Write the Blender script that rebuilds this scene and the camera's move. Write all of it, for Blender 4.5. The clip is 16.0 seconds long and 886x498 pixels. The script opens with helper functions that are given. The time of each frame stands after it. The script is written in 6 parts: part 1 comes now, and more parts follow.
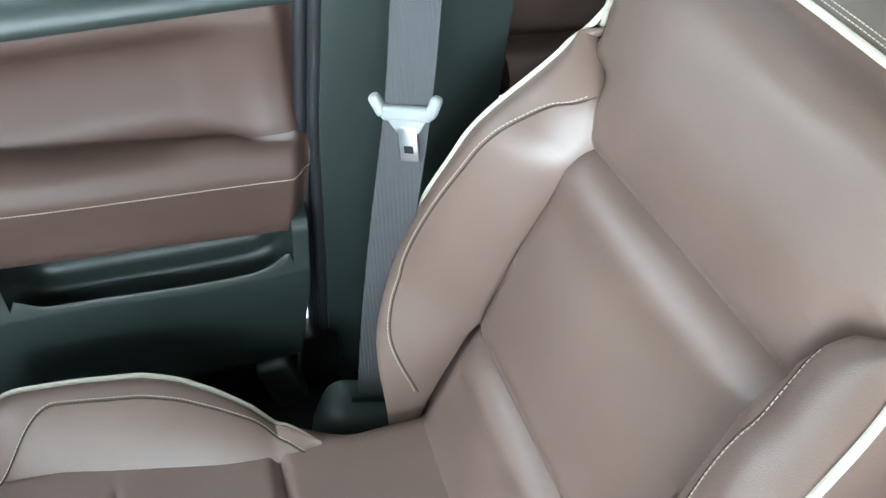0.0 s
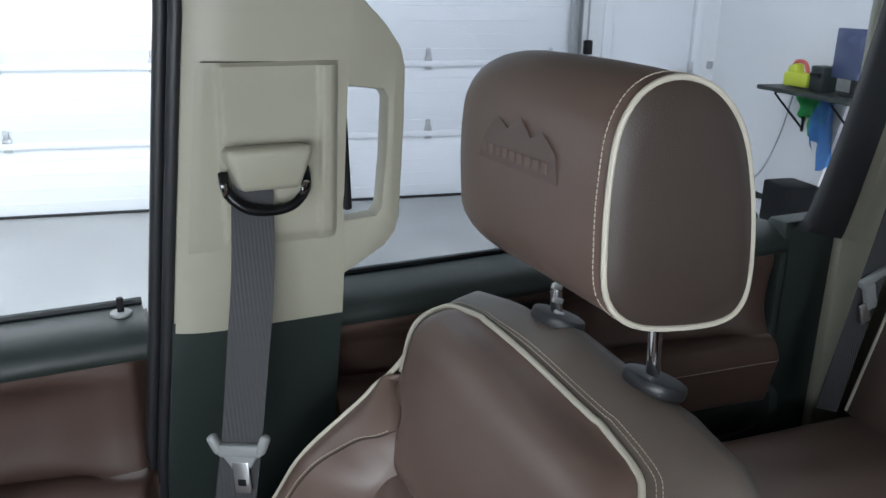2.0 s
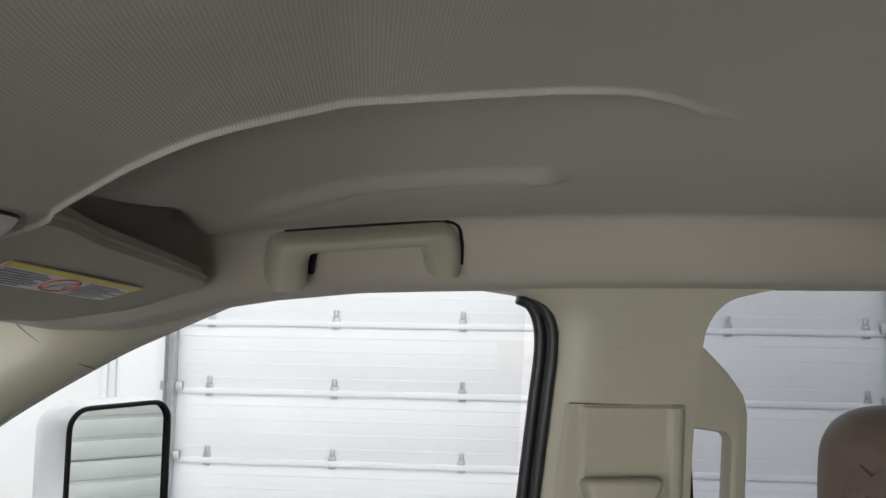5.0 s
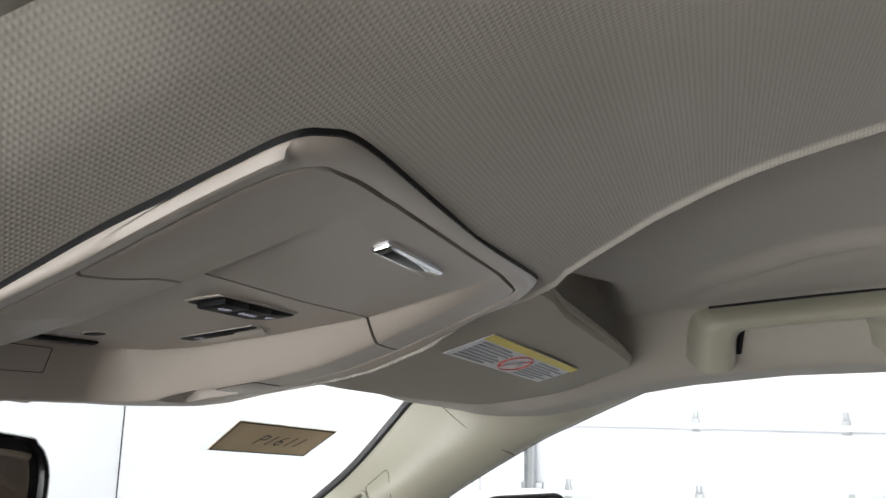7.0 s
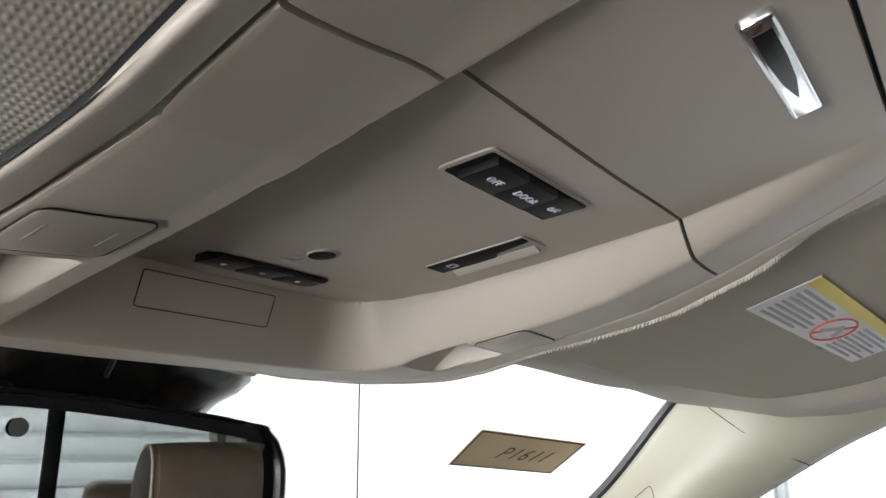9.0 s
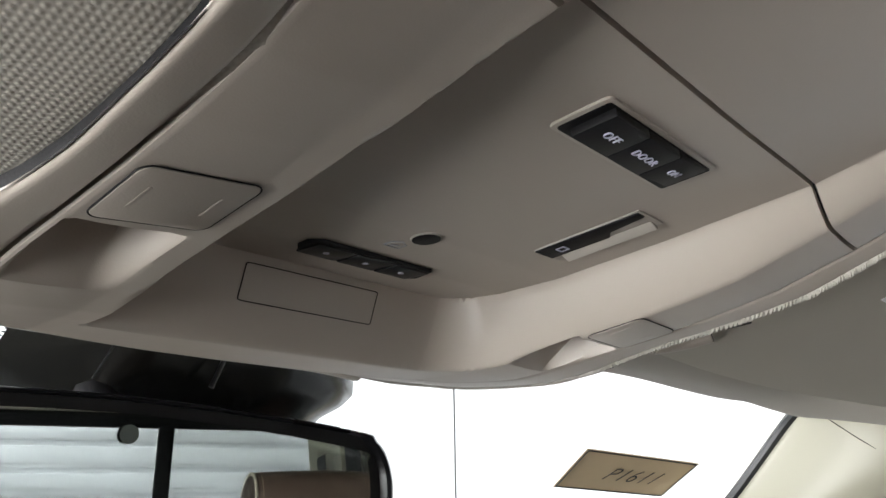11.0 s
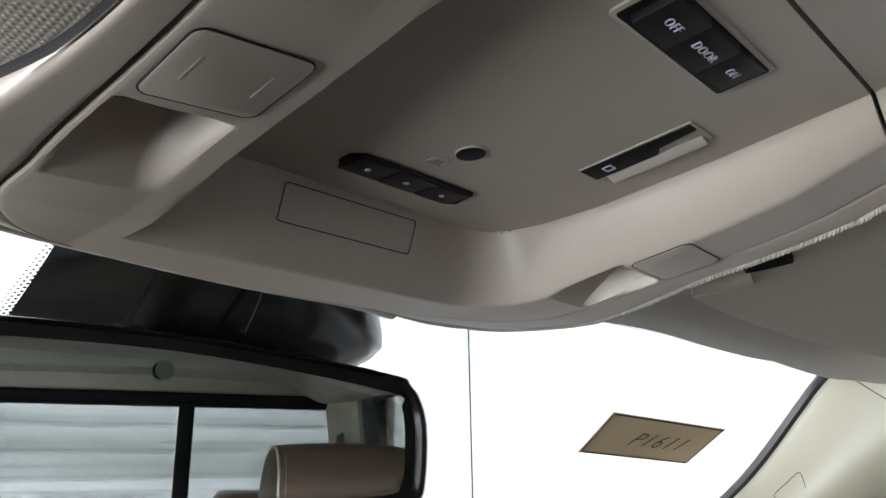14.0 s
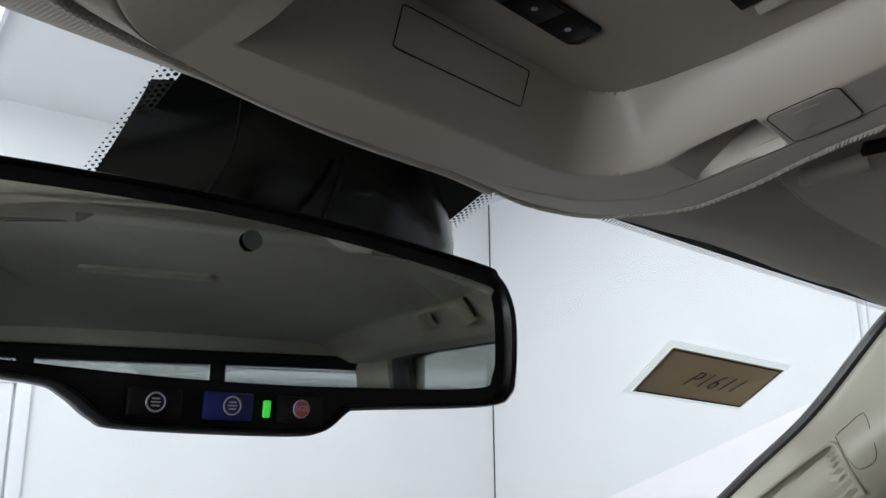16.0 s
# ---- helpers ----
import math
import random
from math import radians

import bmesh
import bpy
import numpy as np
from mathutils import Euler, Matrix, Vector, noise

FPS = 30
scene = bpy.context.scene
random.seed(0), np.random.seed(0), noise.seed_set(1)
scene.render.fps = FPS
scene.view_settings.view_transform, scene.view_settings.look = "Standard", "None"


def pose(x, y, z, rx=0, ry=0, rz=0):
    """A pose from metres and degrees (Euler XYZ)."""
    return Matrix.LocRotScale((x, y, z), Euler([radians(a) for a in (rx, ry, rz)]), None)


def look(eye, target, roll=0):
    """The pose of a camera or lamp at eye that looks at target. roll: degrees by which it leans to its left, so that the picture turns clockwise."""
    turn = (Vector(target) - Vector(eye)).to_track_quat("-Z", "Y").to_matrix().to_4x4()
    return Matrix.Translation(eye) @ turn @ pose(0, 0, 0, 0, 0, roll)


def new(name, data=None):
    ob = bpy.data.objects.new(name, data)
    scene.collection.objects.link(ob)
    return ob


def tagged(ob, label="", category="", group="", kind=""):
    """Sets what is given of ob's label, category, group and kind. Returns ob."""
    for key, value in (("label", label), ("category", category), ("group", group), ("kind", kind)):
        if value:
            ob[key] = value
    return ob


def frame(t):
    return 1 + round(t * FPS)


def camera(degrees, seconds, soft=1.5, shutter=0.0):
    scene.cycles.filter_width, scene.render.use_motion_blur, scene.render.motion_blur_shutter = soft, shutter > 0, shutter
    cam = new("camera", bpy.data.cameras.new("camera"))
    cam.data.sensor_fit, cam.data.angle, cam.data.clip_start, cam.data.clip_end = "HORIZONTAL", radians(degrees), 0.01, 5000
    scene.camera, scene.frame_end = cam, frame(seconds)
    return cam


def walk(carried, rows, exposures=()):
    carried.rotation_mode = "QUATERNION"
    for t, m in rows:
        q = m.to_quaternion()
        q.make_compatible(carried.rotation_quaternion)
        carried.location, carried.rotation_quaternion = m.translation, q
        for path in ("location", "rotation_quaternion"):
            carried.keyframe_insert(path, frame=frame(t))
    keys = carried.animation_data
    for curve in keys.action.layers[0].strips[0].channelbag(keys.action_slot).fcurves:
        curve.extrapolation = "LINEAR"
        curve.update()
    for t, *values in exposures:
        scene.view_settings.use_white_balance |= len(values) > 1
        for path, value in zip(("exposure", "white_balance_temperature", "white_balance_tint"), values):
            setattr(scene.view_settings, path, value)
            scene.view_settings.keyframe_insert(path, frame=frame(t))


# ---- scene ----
cam = camera(57.9, 16.0)
PATH = [
    (0, (-0.0263, 0.2087, 1.5276), (1.4217, -0.2566, 0.2288), -0.58),
    (0.5, (-0.0471, 0.2010, 1.5493), (1.4723, -0.3968, 0.3942), 1.34),
    (1, (-0.0731, 0.1959, 1.5743), (1.5025, -0.5094, 0.5643), 1.88),
    (1.5, (-0.1205, 0.1773, 1.6029), (1.5057, -0.5793, 0.7179), 1.16),
    (2, (-0.1899, 0.1655, 1.6322), (1.5257, -0.6509, 1.0075), 0.88),
    (2.5, (-0.2610, 0.1722, 1.6584), (1.5099, -0.6941, 1.3218), 0.86),
    (3, (-0.2847, 0.1964, 1.6708), (1.5199, -0.6498, 1.5052), 0.72),
    (3.5, (-0.3066, 0.2058, 1.6760), (1.5434, -0.5536, 1.7010), 0.40),
    (4, (-0.3139, 0.2382, 1.6698), (1.5822, -0.3893, 1.7766), 0.71),
    (4.5, (-0.3079, 0.2598, 1.6641), (1.6393, -0.1771, 1.7966), 0.82),
    (5, (-0.3105, 0.2897, 1.6562), (1.6738, 0.1089, 1.8301), 0.94),
    (5.2, (-0.3170, 0.3034, 1.6553), (1.6724, 0.2295, 1.8472), 1.01),
    (7.3, (-0.2793, 0.3937, 1.6284), (1.5452, 1.0905, 2.0595), 0.72),
    (7.5, (-0.2610, 0.4016, 1.6250), (1.5462, 1.1363, 2.0657), 0.41),
    (8, (-0.2259, 0.4272, 1.6147), (1.5192, 1.2861, 2.0805), 0.23),
    (8.5, (-0.2097, 0.4503, 1.6090), (1.4654, 1.4289, 2.0954), 0.19),
    (9, (-0.1978, 0.4658, 1.6022), (1.4108, 1.5490, 2.0912), -0.25),
    (9.5, (-0.1953, 0.4680, 1.6012), (1.3417, 1.6380, 2.1196), -0.57),
    (10, (-0.1893, 0.4739, 1.5977), (1.2993, 1.6921, 2.1456), -0.59),
    (10.2, (-0.1896, 0.4759, 1.5956), (1.2868, 1.7017, 2.1593), -0.84),
    (12.5, (-0.1812, 0.4880, 1.5875), (1.2698, 1.7438, 2.1509), -0.88),
    (13, (-0.1826, 0.4885, 1.5895), (1.2665, 1.7473, 2.1510), -0.98),
    (13.5, (-0.1835, 0.4882, 1.5876), (1.2649, 1.7517, 2.1405), -1.07),
    (14, (-0.1844, 0.4981, 1.5707), (1.2592, 1.7762, 2.1021), -0.99),
    (14.5, (-0.1870, 0.5150, 1.5531), (1.2484, 1.8162, 2.0496), -0.58),
    (15, (-0.1864, 0.5364, 1.5461), (1.2386, 1.8523, 2.0333), -0.66),
    (15.5, (-0.1860, 0.5438, 1.5432), (1.2376, 1.8625, 2.0275), -0.72),
    (16, (-0.1820, 0.5466, 1.5359), (1.2401, 1.8727, 2.0037), -0.46),
]
EXPOSURES = [(0, 0.75, 5550, -3), (0.5, 0.45, 5500, -1), (1.0, 0.0, 5600, 2), (1.5, -0.45, 5750, 5), (2.0, -1.1, 5900, 7), (2.5, -1.5, 6200, 9), (3.0, -1.6, 6500, 10), (5.2, -1.6, 6650, 10), (7.3, -0.95, 6500, 10), (9.0, -0.65, 6500, 9), (13.5, -0.6, 6450, 9), (14.5, -1.35, 6150, 9), (16.0, -1.75, 6200, 9)]
walk(cam, [(t, look(eye, target, roll)) for t, eye, target, roll in PATH], EXPOSURES)

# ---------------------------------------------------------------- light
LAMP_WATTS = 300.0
# the garage stands ten degrees off the truck's axis; its own frame is turned back by GARAGE
GARAGE = pose(0, 0.7, 0, 0, 0, -10) @ pose(-0.011, -0.70, 0)

world = bpy.data.worlds.new("world")
scene.world = world
world.use_nodes = True
world.node_tree.nodes["Background"].inputs[0].default_value = (0.8, 0.9, 1.0, 1)
world.node_tree.nodes["Background"].inputs[1].default_value = 0.15


# area lamps added overhead, out of view, to light the closed garage
def unseen_lamp(x, y, z, sx, sy, watts):
    lamp = bpy.data.lights.new("unseen_garage_light", "AREA")
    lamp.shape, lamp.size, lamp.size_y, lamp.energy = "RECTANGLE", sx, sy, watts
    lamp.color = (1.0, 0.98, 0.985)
    ob = new("unseen_garage_light", lamp)
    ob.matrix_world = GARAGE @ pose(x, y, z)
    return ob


# daylight in the open bay door on the driver's side
BAY_Y0, BAY_Y1, BAY_TOP = -0.2, 3.0, 2.5
daylight = bpy.data.lights.new("bay_daylight", "AREA")
daylight.shape, daylight.size, daylight.size_y, daylight.energy = "RECTANGLE", BAY_Y1 - BAY_Y0 - 0.1, BAY_TOP - 0.1, 900.0
daylight.color = (1.0, 0.985, 0.99)
new("bay_daylight", daylight).matrix_world = GARAGE @ pose(-3.42, (BAY_Y0 + BAY_Y1) / 2, BAY_TOP / 2, 90, 0, -90)


# ---------------------------------------------------------------- materials
def nodes_of(mat):
    mat.use_nodes = True
    return mat.node_tree, mat.node_tree.nodes["Principled BSDF"]


def material(name, color, rough=0.5, metal=0.0, grain=0.0, grain_size=0.001, stain=0.08, stain_size=0.12, coat=0.0, cells=False, sheen=0.0, spec=0.5):
    """A surface with broad tone variation at stain_size metres and relief at grain_size metres."""
    mat = bpy.data.materials.new(name)
    tree, bsdf = nodes_of(mat)
    link, add = tree.links.new, tree.nodes.new
    where = add("ShaderNodeTexCoord")
    broad = add("ShaderNodeTexNoise")
    broad.inputs["Scale"].default_value, broad.inputs["Detail"].default_value = 1 / stain_size, 5
    link(where.outputs["Object"], broad.inputs["Vector"])
    ramp = add("ShaderNodeMapRange")
    ramp.inputs["From Min"].default_value, ramp.inputs["From Max"].default_value = 0.3, 0.7
    ramp.inputs["To Min"].default_value, ramp.inputs["To Max"].default_value = 1 - stain, 1 + stain
    link(broad.outputs["Fac"], ramp.inputs["Value"])
    tint = add("ShaderNodeVectorMath")
    tint.operation = "SCALE"
    tint.inputs[0].default_value = color
    link(ramp.outputs["Result"], tint.inputs["Scale"])
    link(tint.outputs["Vector"], bsdf.inputs["Base Color"])
    gloss = add("ShaderNodeMapRange")
    gloss.inputs["From Min"].default_value, gloss.inputs["From Max"].default_value = 0.3, 0.7
    gloss.inputs["To Min"].default_value, gloss.inputs["To Max"].default_value = max(rough - 0.05, 0.02), min(rough + 0.06, 1)
    link(broad.outputs["Fac"], gloss.inputs["Value"])
    link(gloss.outputs["Result"], bsdf.inputs["Roughness"])
    bsdf.inputs["Metallic"].default_value = metal
    bsdf.inputs["Coat Weight"].default_value = coat
    bsdf.inputs["Sheen Weight"].default_value = sheen
    bsdf.inputs["Specular IOR Level"].default_value = spec
    if grain:
        fine = add("ShaderNodeTexVoronoi" if cells else "ShaderNodeTexNoise")
        fine.inputs["Scale"].default_value = 1 / grain_size
        link(where.outputs["Object"], fine.inputs["Vector"])
        bump = add("ShaderNodeBump")
        bump.inputs["Strength"].default_value, bump.inputs["Distance"].default_value = grain, grain_size * 0.35
        link(fine.outputs[0], bump.inputs["Height"])
        link(bump.outputs["Normal"], bsdf.inputs["Normal"])
    return mat


LEATHER = material("brown_leather", (0.134, 0.093, 0.076), 0.37, grain=0.35, grain_size=0.0011, cells=True, stain=0.07)
LEATHER_DARK = material("dark_brown_leather", (0.046, 0.033, 0.026), 0.5, grain=0.35, grain_size=0.0011, cells=True)
LEATHER_TAUPE = material("taupe_leather", (0.125, 0.103, 0.086), 0.5, grain=0.35, grain_size=0.0011, cells=True)
PIPING = material("cream_piping", (0.52, 0.49, 0.40), 0.5, grain=0.2, grain_size=0.0008)
THREAD = material("cream_thread", (0.50, 0.44, 0.35), 0.7)
DOOR_VINYL = material("brown_door_vinyl", (0.066, 0.041, 0.032), 0.55, grain=0.35, grain_size=0.0011, cells=True, stain=0.07, spec=0.35)
SEAM = material("seam_shadow", (0.03, 0.02, 0.016), 0.8)
DARK = material("charcoal_plastic", (0.0145, 0.0215, 0.0190), 0.48, grain=0.3, grain_size=0.0008, cells=True)
RUBBER = material("black_rubber", (0.012, 0.013, 0.015), 0.45, grain=0.15, grain_size=0.0015)
BEIGE = material("beige_trim_plastic", (0.315, 0.305, 0.240), 0.42, grain=0.12, grain_size=0.0007, cells=True, stain=0.03)
CONSOLE = material("shale_console_plastic", (0.385, 0.345, 0.295), 0.4, grain=0.09, grain_size=0.0006, cells=True, stain=0.03)
CONSOLE_PALE = material("pale_console_rim", (0.43, 0.40, 0.35), 0.42, grain=0.15, grain_size=0.0006, cells=True, stain=0.02)
BLACK = material("black_gloss_plastic", (0.004, 0.004, 0.005), 0.3, stain=0.2, spec=0.3)
HOUSING_GLOSS = material("glossy_black_housing", (0.003, 0.0035, 0.0032), 0.20, spec=0.30, stain=0.1)
BLACK_MATT = material("black_matt_plastic", (0.006, 0.006, 0.007), 0.6, spec=0.25, grain=0.2, grain_size=0.0008)
CHROME = material("chrome", (0.66, 0.66, 0.68), 0.09, metal=1.0, stain=0.03)
STEEL = material("brushed_steel", (0.6, 0.6, 0.6), 0.3, metal=1.0)
GREY_PLASTIC = material("grey_belt_plastic", (0.25, 0.262, 0.26), 0.4, stain=0.04)
MIRROR = material("mirror_glass", (0.70, 0.74, 0.69), 0.02, metal=1.0, stain=0.01)
# silvered glass has no haze
MIRROR.node_tree.nodes["Principled BSDF"].inputs["Roughness"].default_value = 0.0
MIRROR.node_tree.links.remove(MIRROR.node_tree.nodes["Principled BSDF"].inputs["Roughness"].links[0])
WHITE_PAINT = material("white_wall_paint", (0.80, 0.805, 0.82), 0.6, grain=0.2, grain_size=0.004, stain=0.02, stain_size=0.6)
WHITE_STEEL = material("white_door_steel", (0.78, 0.79, 0.82), 0.4, grain=0.1, grain_size=0.003, stain=0.02, stain_size=0.5)
GALV = material("galvanised_steel", (0.45, 0.46, 0.47), 0.4, metal=0.7, stain=0.15, stain_size=0.05)
CONCRETE = material("sealed_concrete", (0.34, 0.345, 0.345), 0.45, grain=0.3, grain_size=0.01, stain=0.12, stain_size=0.5)
PAPER = material("brown_card", (0.58, 0.45, 0.28), 0.8, grain=0.1, grain_size=0.001)
WHITE_PAPER = material("white_label", (0.78, 0.78, 0.78), 0.6)
YELLOW = material("yellow_label", (0.75, 0.62, 0.12), 0.6)
RED = material("red_print", (0.55, 0.10, 0.08), 0.6)
BLUE = material("blue_plastic", (0.012, 0.02, 0.14), 0.3)
PALE_PRINT = material("pale_print", (0.42, 0.42, 0.52), 0.6)
GREY_PRINT = material("grey_print", (0.35, 0.36, 0.38), 0.6)
INK = material("dark_ink", (0.03, 0.03, 0.03), 0.7)
GREEN = material("green_rag", (0.05, 0.35, 0.10), 0.8)
LIME = material("lime_plastic", (0.55, 0.62, 0.05), 0.5)
SCREEN = material("screen_grey_blue", (0.07, 0.09, 0.18), 0.25)
EMBOSS = material("embossed_leather", (0.125, 0.092, 0.080), 0.55, grain=0.3, grain_size=0.0011, cells=True)
BLUE_CLOTH = material("blue_cloth", (0.05, 0.16, 0.40), 0.8)


def belt_material():
    """Woven webbing: fine ribs across the strap."""
    mat = material("grey_webbing", (0.042, 0.043, 0.046), 0.75)
    tree, bsdf = nodes_of(mat)
    wave = tree.nodes.new("ShaderNodeTexWave")
    wave.bands_direction = "Y"
    wave.inputs["Scale"].default_value = 70
    where = tree.nodes.new("ShaderNodeTexCoord")
    tree.links.new(where.outputs["Object"], wave.inputs["Vector"])
    bump = tree.nodes.new("ShaderNodeBump")
    bump.inputs["Strength"].default_value, bump.inputs["Distance"].default_value = 0.5, 0.0006
    tree.links.new(wave.outputs["Fac"], bump.inputs["Height"])
    tree.links.new(bump.outputs["Normal"], bsdf.inputs["Normal"])
    return mat


def knit_material(name, color, pitch, depth, shade=0.12):
    """Headliner fabric: a waffle knit of that pitch, shade of its hollows painted in, with soft sheen."""
    mat = material(name, color, 0.95, stain=0.03, sheen=0.1, spec=0.15)
    tree, bsdf = nodes_of(mat)
    where = tree.nodes.new("ShaderNodeTexCoord")
    total = None
    for axis in ("X", "Y"):
        wave = tree.nodes.new("ShaderNodeTexWave")
        wave.bands_direction = axis
        wave.inputs["Scale"].default_value, wave.inputs["Distortion"].default_value = 0.314 / pitch, 0.15
        wave.inputs["Detail Scale"].default_value = 40
        tree.links.new(where.outputs["Object"], wave.inputs["Vector"])
        if total is None:
            total = wave.outputs["Fac"]
        else:
            mul = tree.nodes.new("ShaderNodeMath")
            mul.operation = "MULTIPLY"
            tree.links.new(total, mul.inputs[0])
            tree.links.new(wave.outputs["Fac"], mul.inputs[1])
            total = mul.outputs[0]
    # the relief's own shading put into the colour: hollows darker, crowns paler
    hollow_shade = tree.nodes.new("ShaderNodeMapRange")
    hollow_shade.inputs["To Min"].default_value, hollow_shade.inputs["To Max"].default_value = 1 - shade, 1 + 0.6 * shade
    tree.links.new(total, hollow_shade.inputs["Value"])
    tint = tree.nodes.new("ShaderNodeVectorMath")
    tint.operation = "SCALE"
    old = bsdf.inputs["Base Color"].links[0].from_socket
    tree.links.new(old, tint.inputs[0])
    tree.links.new(hollow_shade.outputs["Result"], tint.inputs["Scale"])
    tree.links.new(tint.outputs["Vector"], bsdf.inputs["Base Color"])
    bump = tree.nodes.new("ShaderNodeBump")
    bump.inputs["Strength"].default_value, bump.inputs["Distance"].default_value = 0.6, depth
    tree.links.new(total, bump.inputs["Height"])
    tree.links.new(bump.outputs["Normal"], bsdf.inputs["Normal"])
    return mat


def glass_material(name, gloss_share, tint=(0.95, 0.97, 0.965)):
    mat = bpy.data.materials.new(name)
    tree, bsdf = nodes_of(mat)
    clear, gloss, mix = (tree.nodes.new("ShaderNode" + n) for n in ("BsdfTransparent", "BsdfGlossy", "MixShader"))
    clear.inputs["Color"].default_value = (*tint, 1)
    gloss.inputs["Roughness"].default_value = 0.02
    mix.inputs[0].default_value = gloss_share
    tree.links.new(clear.outputs[0], mix.inputs[1])
    tree.links.new(gloss.outputs[0], mix.inputs[2])
    tree.links.new(mix.outputs[0], tree.nodes["Material Output"].inputs[0])
    return mat


def glow_material(name, color, strength):
    mat = material(name, color, 0.4)
    _, bsdf = nodes_of(mat)
    bsdf.inputs["Emission Color"].default_value = (*color, 1)
    bsdf.inputs["Emission Strength"].default_value = strength
    return mat


WEB = belt_material()
KNIT = knit_material("knit_headliner", (0.365, 0.342, 0.295), 0.00165, 0.00022, 0.04)
VISOR_CLOTH = material("visor_cloth", (0.42, 0.395, 0.335), 0.9, grain=0.2, grain_size=0.0012, stain=0.03, spec=0.2)
WELT = material("woven_welt", (0.40, 0.38, 0.33), 0.85, grain=0.4, grain_size=0.0006, spec=0.2)
SENSOR = material("sensor_lens", (0.06, 0.075, 0.065), 0.3)
GLASS = glass_material("clear_glass", 0.015)
PRIVACY_GLASS = glass_material("privacy_glass", 0.02, (0.74, 0.76, 0.77))
TAPE = glass_material("clear_tape", 0.05)
GREEN_LED = glow_material("green_led", (0.1, 1.0, 0.1), 1.2)
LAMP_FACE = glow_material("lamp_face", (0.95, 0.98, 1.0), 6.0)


# ---------------------------------------------------------------- mesh helpers
def smooth(a, b, t):
    t = min(max((t - a) / (b - a), 0), 1)
    return t * t * (3 - 2 * t)


def mix(a, b, t):
    return a + (b - a) * t


def table(rows, t):
    """Smooth interpolation in rows of (key, value, ...); keys rise."""
    if t <= rows[0][0]:
        return rows[0][1:]
    for r, s in zip(rows, rows[1:]):
        if t <= s[0]:
            k = (t - r[0]) / (s[0] - r[0])
            return tuple(mix(a, b, k) for a, b in zip(r[1:], s[1:]))
    return rows[-1][1:]


def spline(points, n, closed=False):
    """n points along a Catmull-Rom curve through the given ones."""
    pts = [Vector(p) for p in points]
    m = len(pts) if closed else len(pts) - 1
    out = []
    for i in range(n):
        s = i * m / n if closed else i * m / (n - 1)
        k = min(int(s), m - 1)
        t = s - k
        get = (lambda j: pts[j % len(pts)]) if closed else (lambda j: pts[min(max(j, 0), len(pts) - 1)])
        a, b, c, d = get(k - 1), get(k), get(k + 1), get(k + 2)
        out.append(0.5 * (2 * b + (c - a) * t + (2 * a - 5 * b + 4 * c - d) * t * t + (3 * b - a - 3 * c + d) * t ** 3))
    return out


def grid(rows, close_u=False, close_v=False, thick=0.0, toward=None):
    """A sheet through rows of points; thick: a second skin that far along the vertex normals."""
    bm = bmesh.new()
    verts = [[bm.verts.new(p) for p in row] for row in rows]
    nu, nv = len(verts), len(verts[0])
    for i in range(nu if close_u else nu - 1):
        for j in range(nv if close_v else nv - 1):
            a, b = verts[i], verts[(i + 1) % nu]
            bm.faces.new((a[j], a[(j + 1) % nv], b[(j + 1) % nv], b[j]))
    if thick:
        bm.normal_update()
        bmesh.ops.solidify(bm, geom=bm.faces[:], thickness=thick)
    bmesh.ops.recalc_face_normals(bm, faces=bm.faces[:])
    return bm


def tube(points, radius, sides=8, closed=False, flat=1.0):
    """A round bar along points; flat squeezes it across its second axis."""
    pts = [Vector(p) for p in points]
    bm, rings, up = bmesh.new(), [], None
    for i, p in enumerate(pts):
        if closed:
            t = (pts[(i + 1) % len(pts)] - pts[i - 1]).normalized()
        else:
            t = (pts[min(i + 1, len(pts) - 1)] - pts[max(i - 1, 0)]).normalized()
        if up is None:
            up = t.orthogonal().normalized()
        up = (up - t * up.dot(t)).normalized()
        side = t.cross(up)
        r = radius(i / max(len(pts) - 1, 1)) if callable(radius) else radius
        rings.append([bm.verts.new(p + up * math.cos(a) * r + side * math.sin(a) * r * flat) for a in (2 * math.pi * k / sides for k in range(sides))])
    for i in range(len(rings) if closed else len(rings) - 1):
        a, b = rings[i], rings[(i + 1) % len(rings)]
        for k in range(sides):
            bm.faces.new((a[k], a[(k + 1) % sides], b[(k + 1) % sides], b[k]))
    if not closed:
        bm.faces.new(rings[0]), bm.faces.new(rings[-1])
    bmesh.ops.recalc_face_normals(bm, faces=bm.faces[:])
    return bm


def block(sx, sy, sz, m=None, bevel=0.003, steps=2):
    """A box of that size round the origin, bevelled, moved by m."""
    bm = bmesh.new()
    bmesh.ops.create_cube(bm, size=1)
    bmesh.ops.scale(bm, vec=(sx, sy, sz), verts=bm.verts[:])
    if bevel:
        bmesh.ops.bevel(bm, geom=bm.edges[:], offset=min(bevel, 0.45 * min(sx, sy, sz)), segments=steps, profile=0.5, affect="EDGES")
    if m is not None:
        bmesh.ops.transform(bm, matrix=m, verts=bm.verts[:])
    return bm


def disc(radius, height, m=None, sides=24, bevel=0.0):
    bm = bmesh.new()
    bmesh.ops.create_cone(bm, cap_ends=True, segments=sides, radius1=radius, radius2=radius, depth=height)
    if bevel:
        rim = [e for e in bm.edges if abs(e.verts[0].co.z - e.verts[1].co.z) < 1e-6]
        bmesh.ops.bevel(bm, geom=rim, offset=bevel, segments=2, profile=0.5, affect="EDGES")
    if m is not None:
        bmesh.ops.transform(bm, matrix=m, verts=bm.verts[:])
    return bm


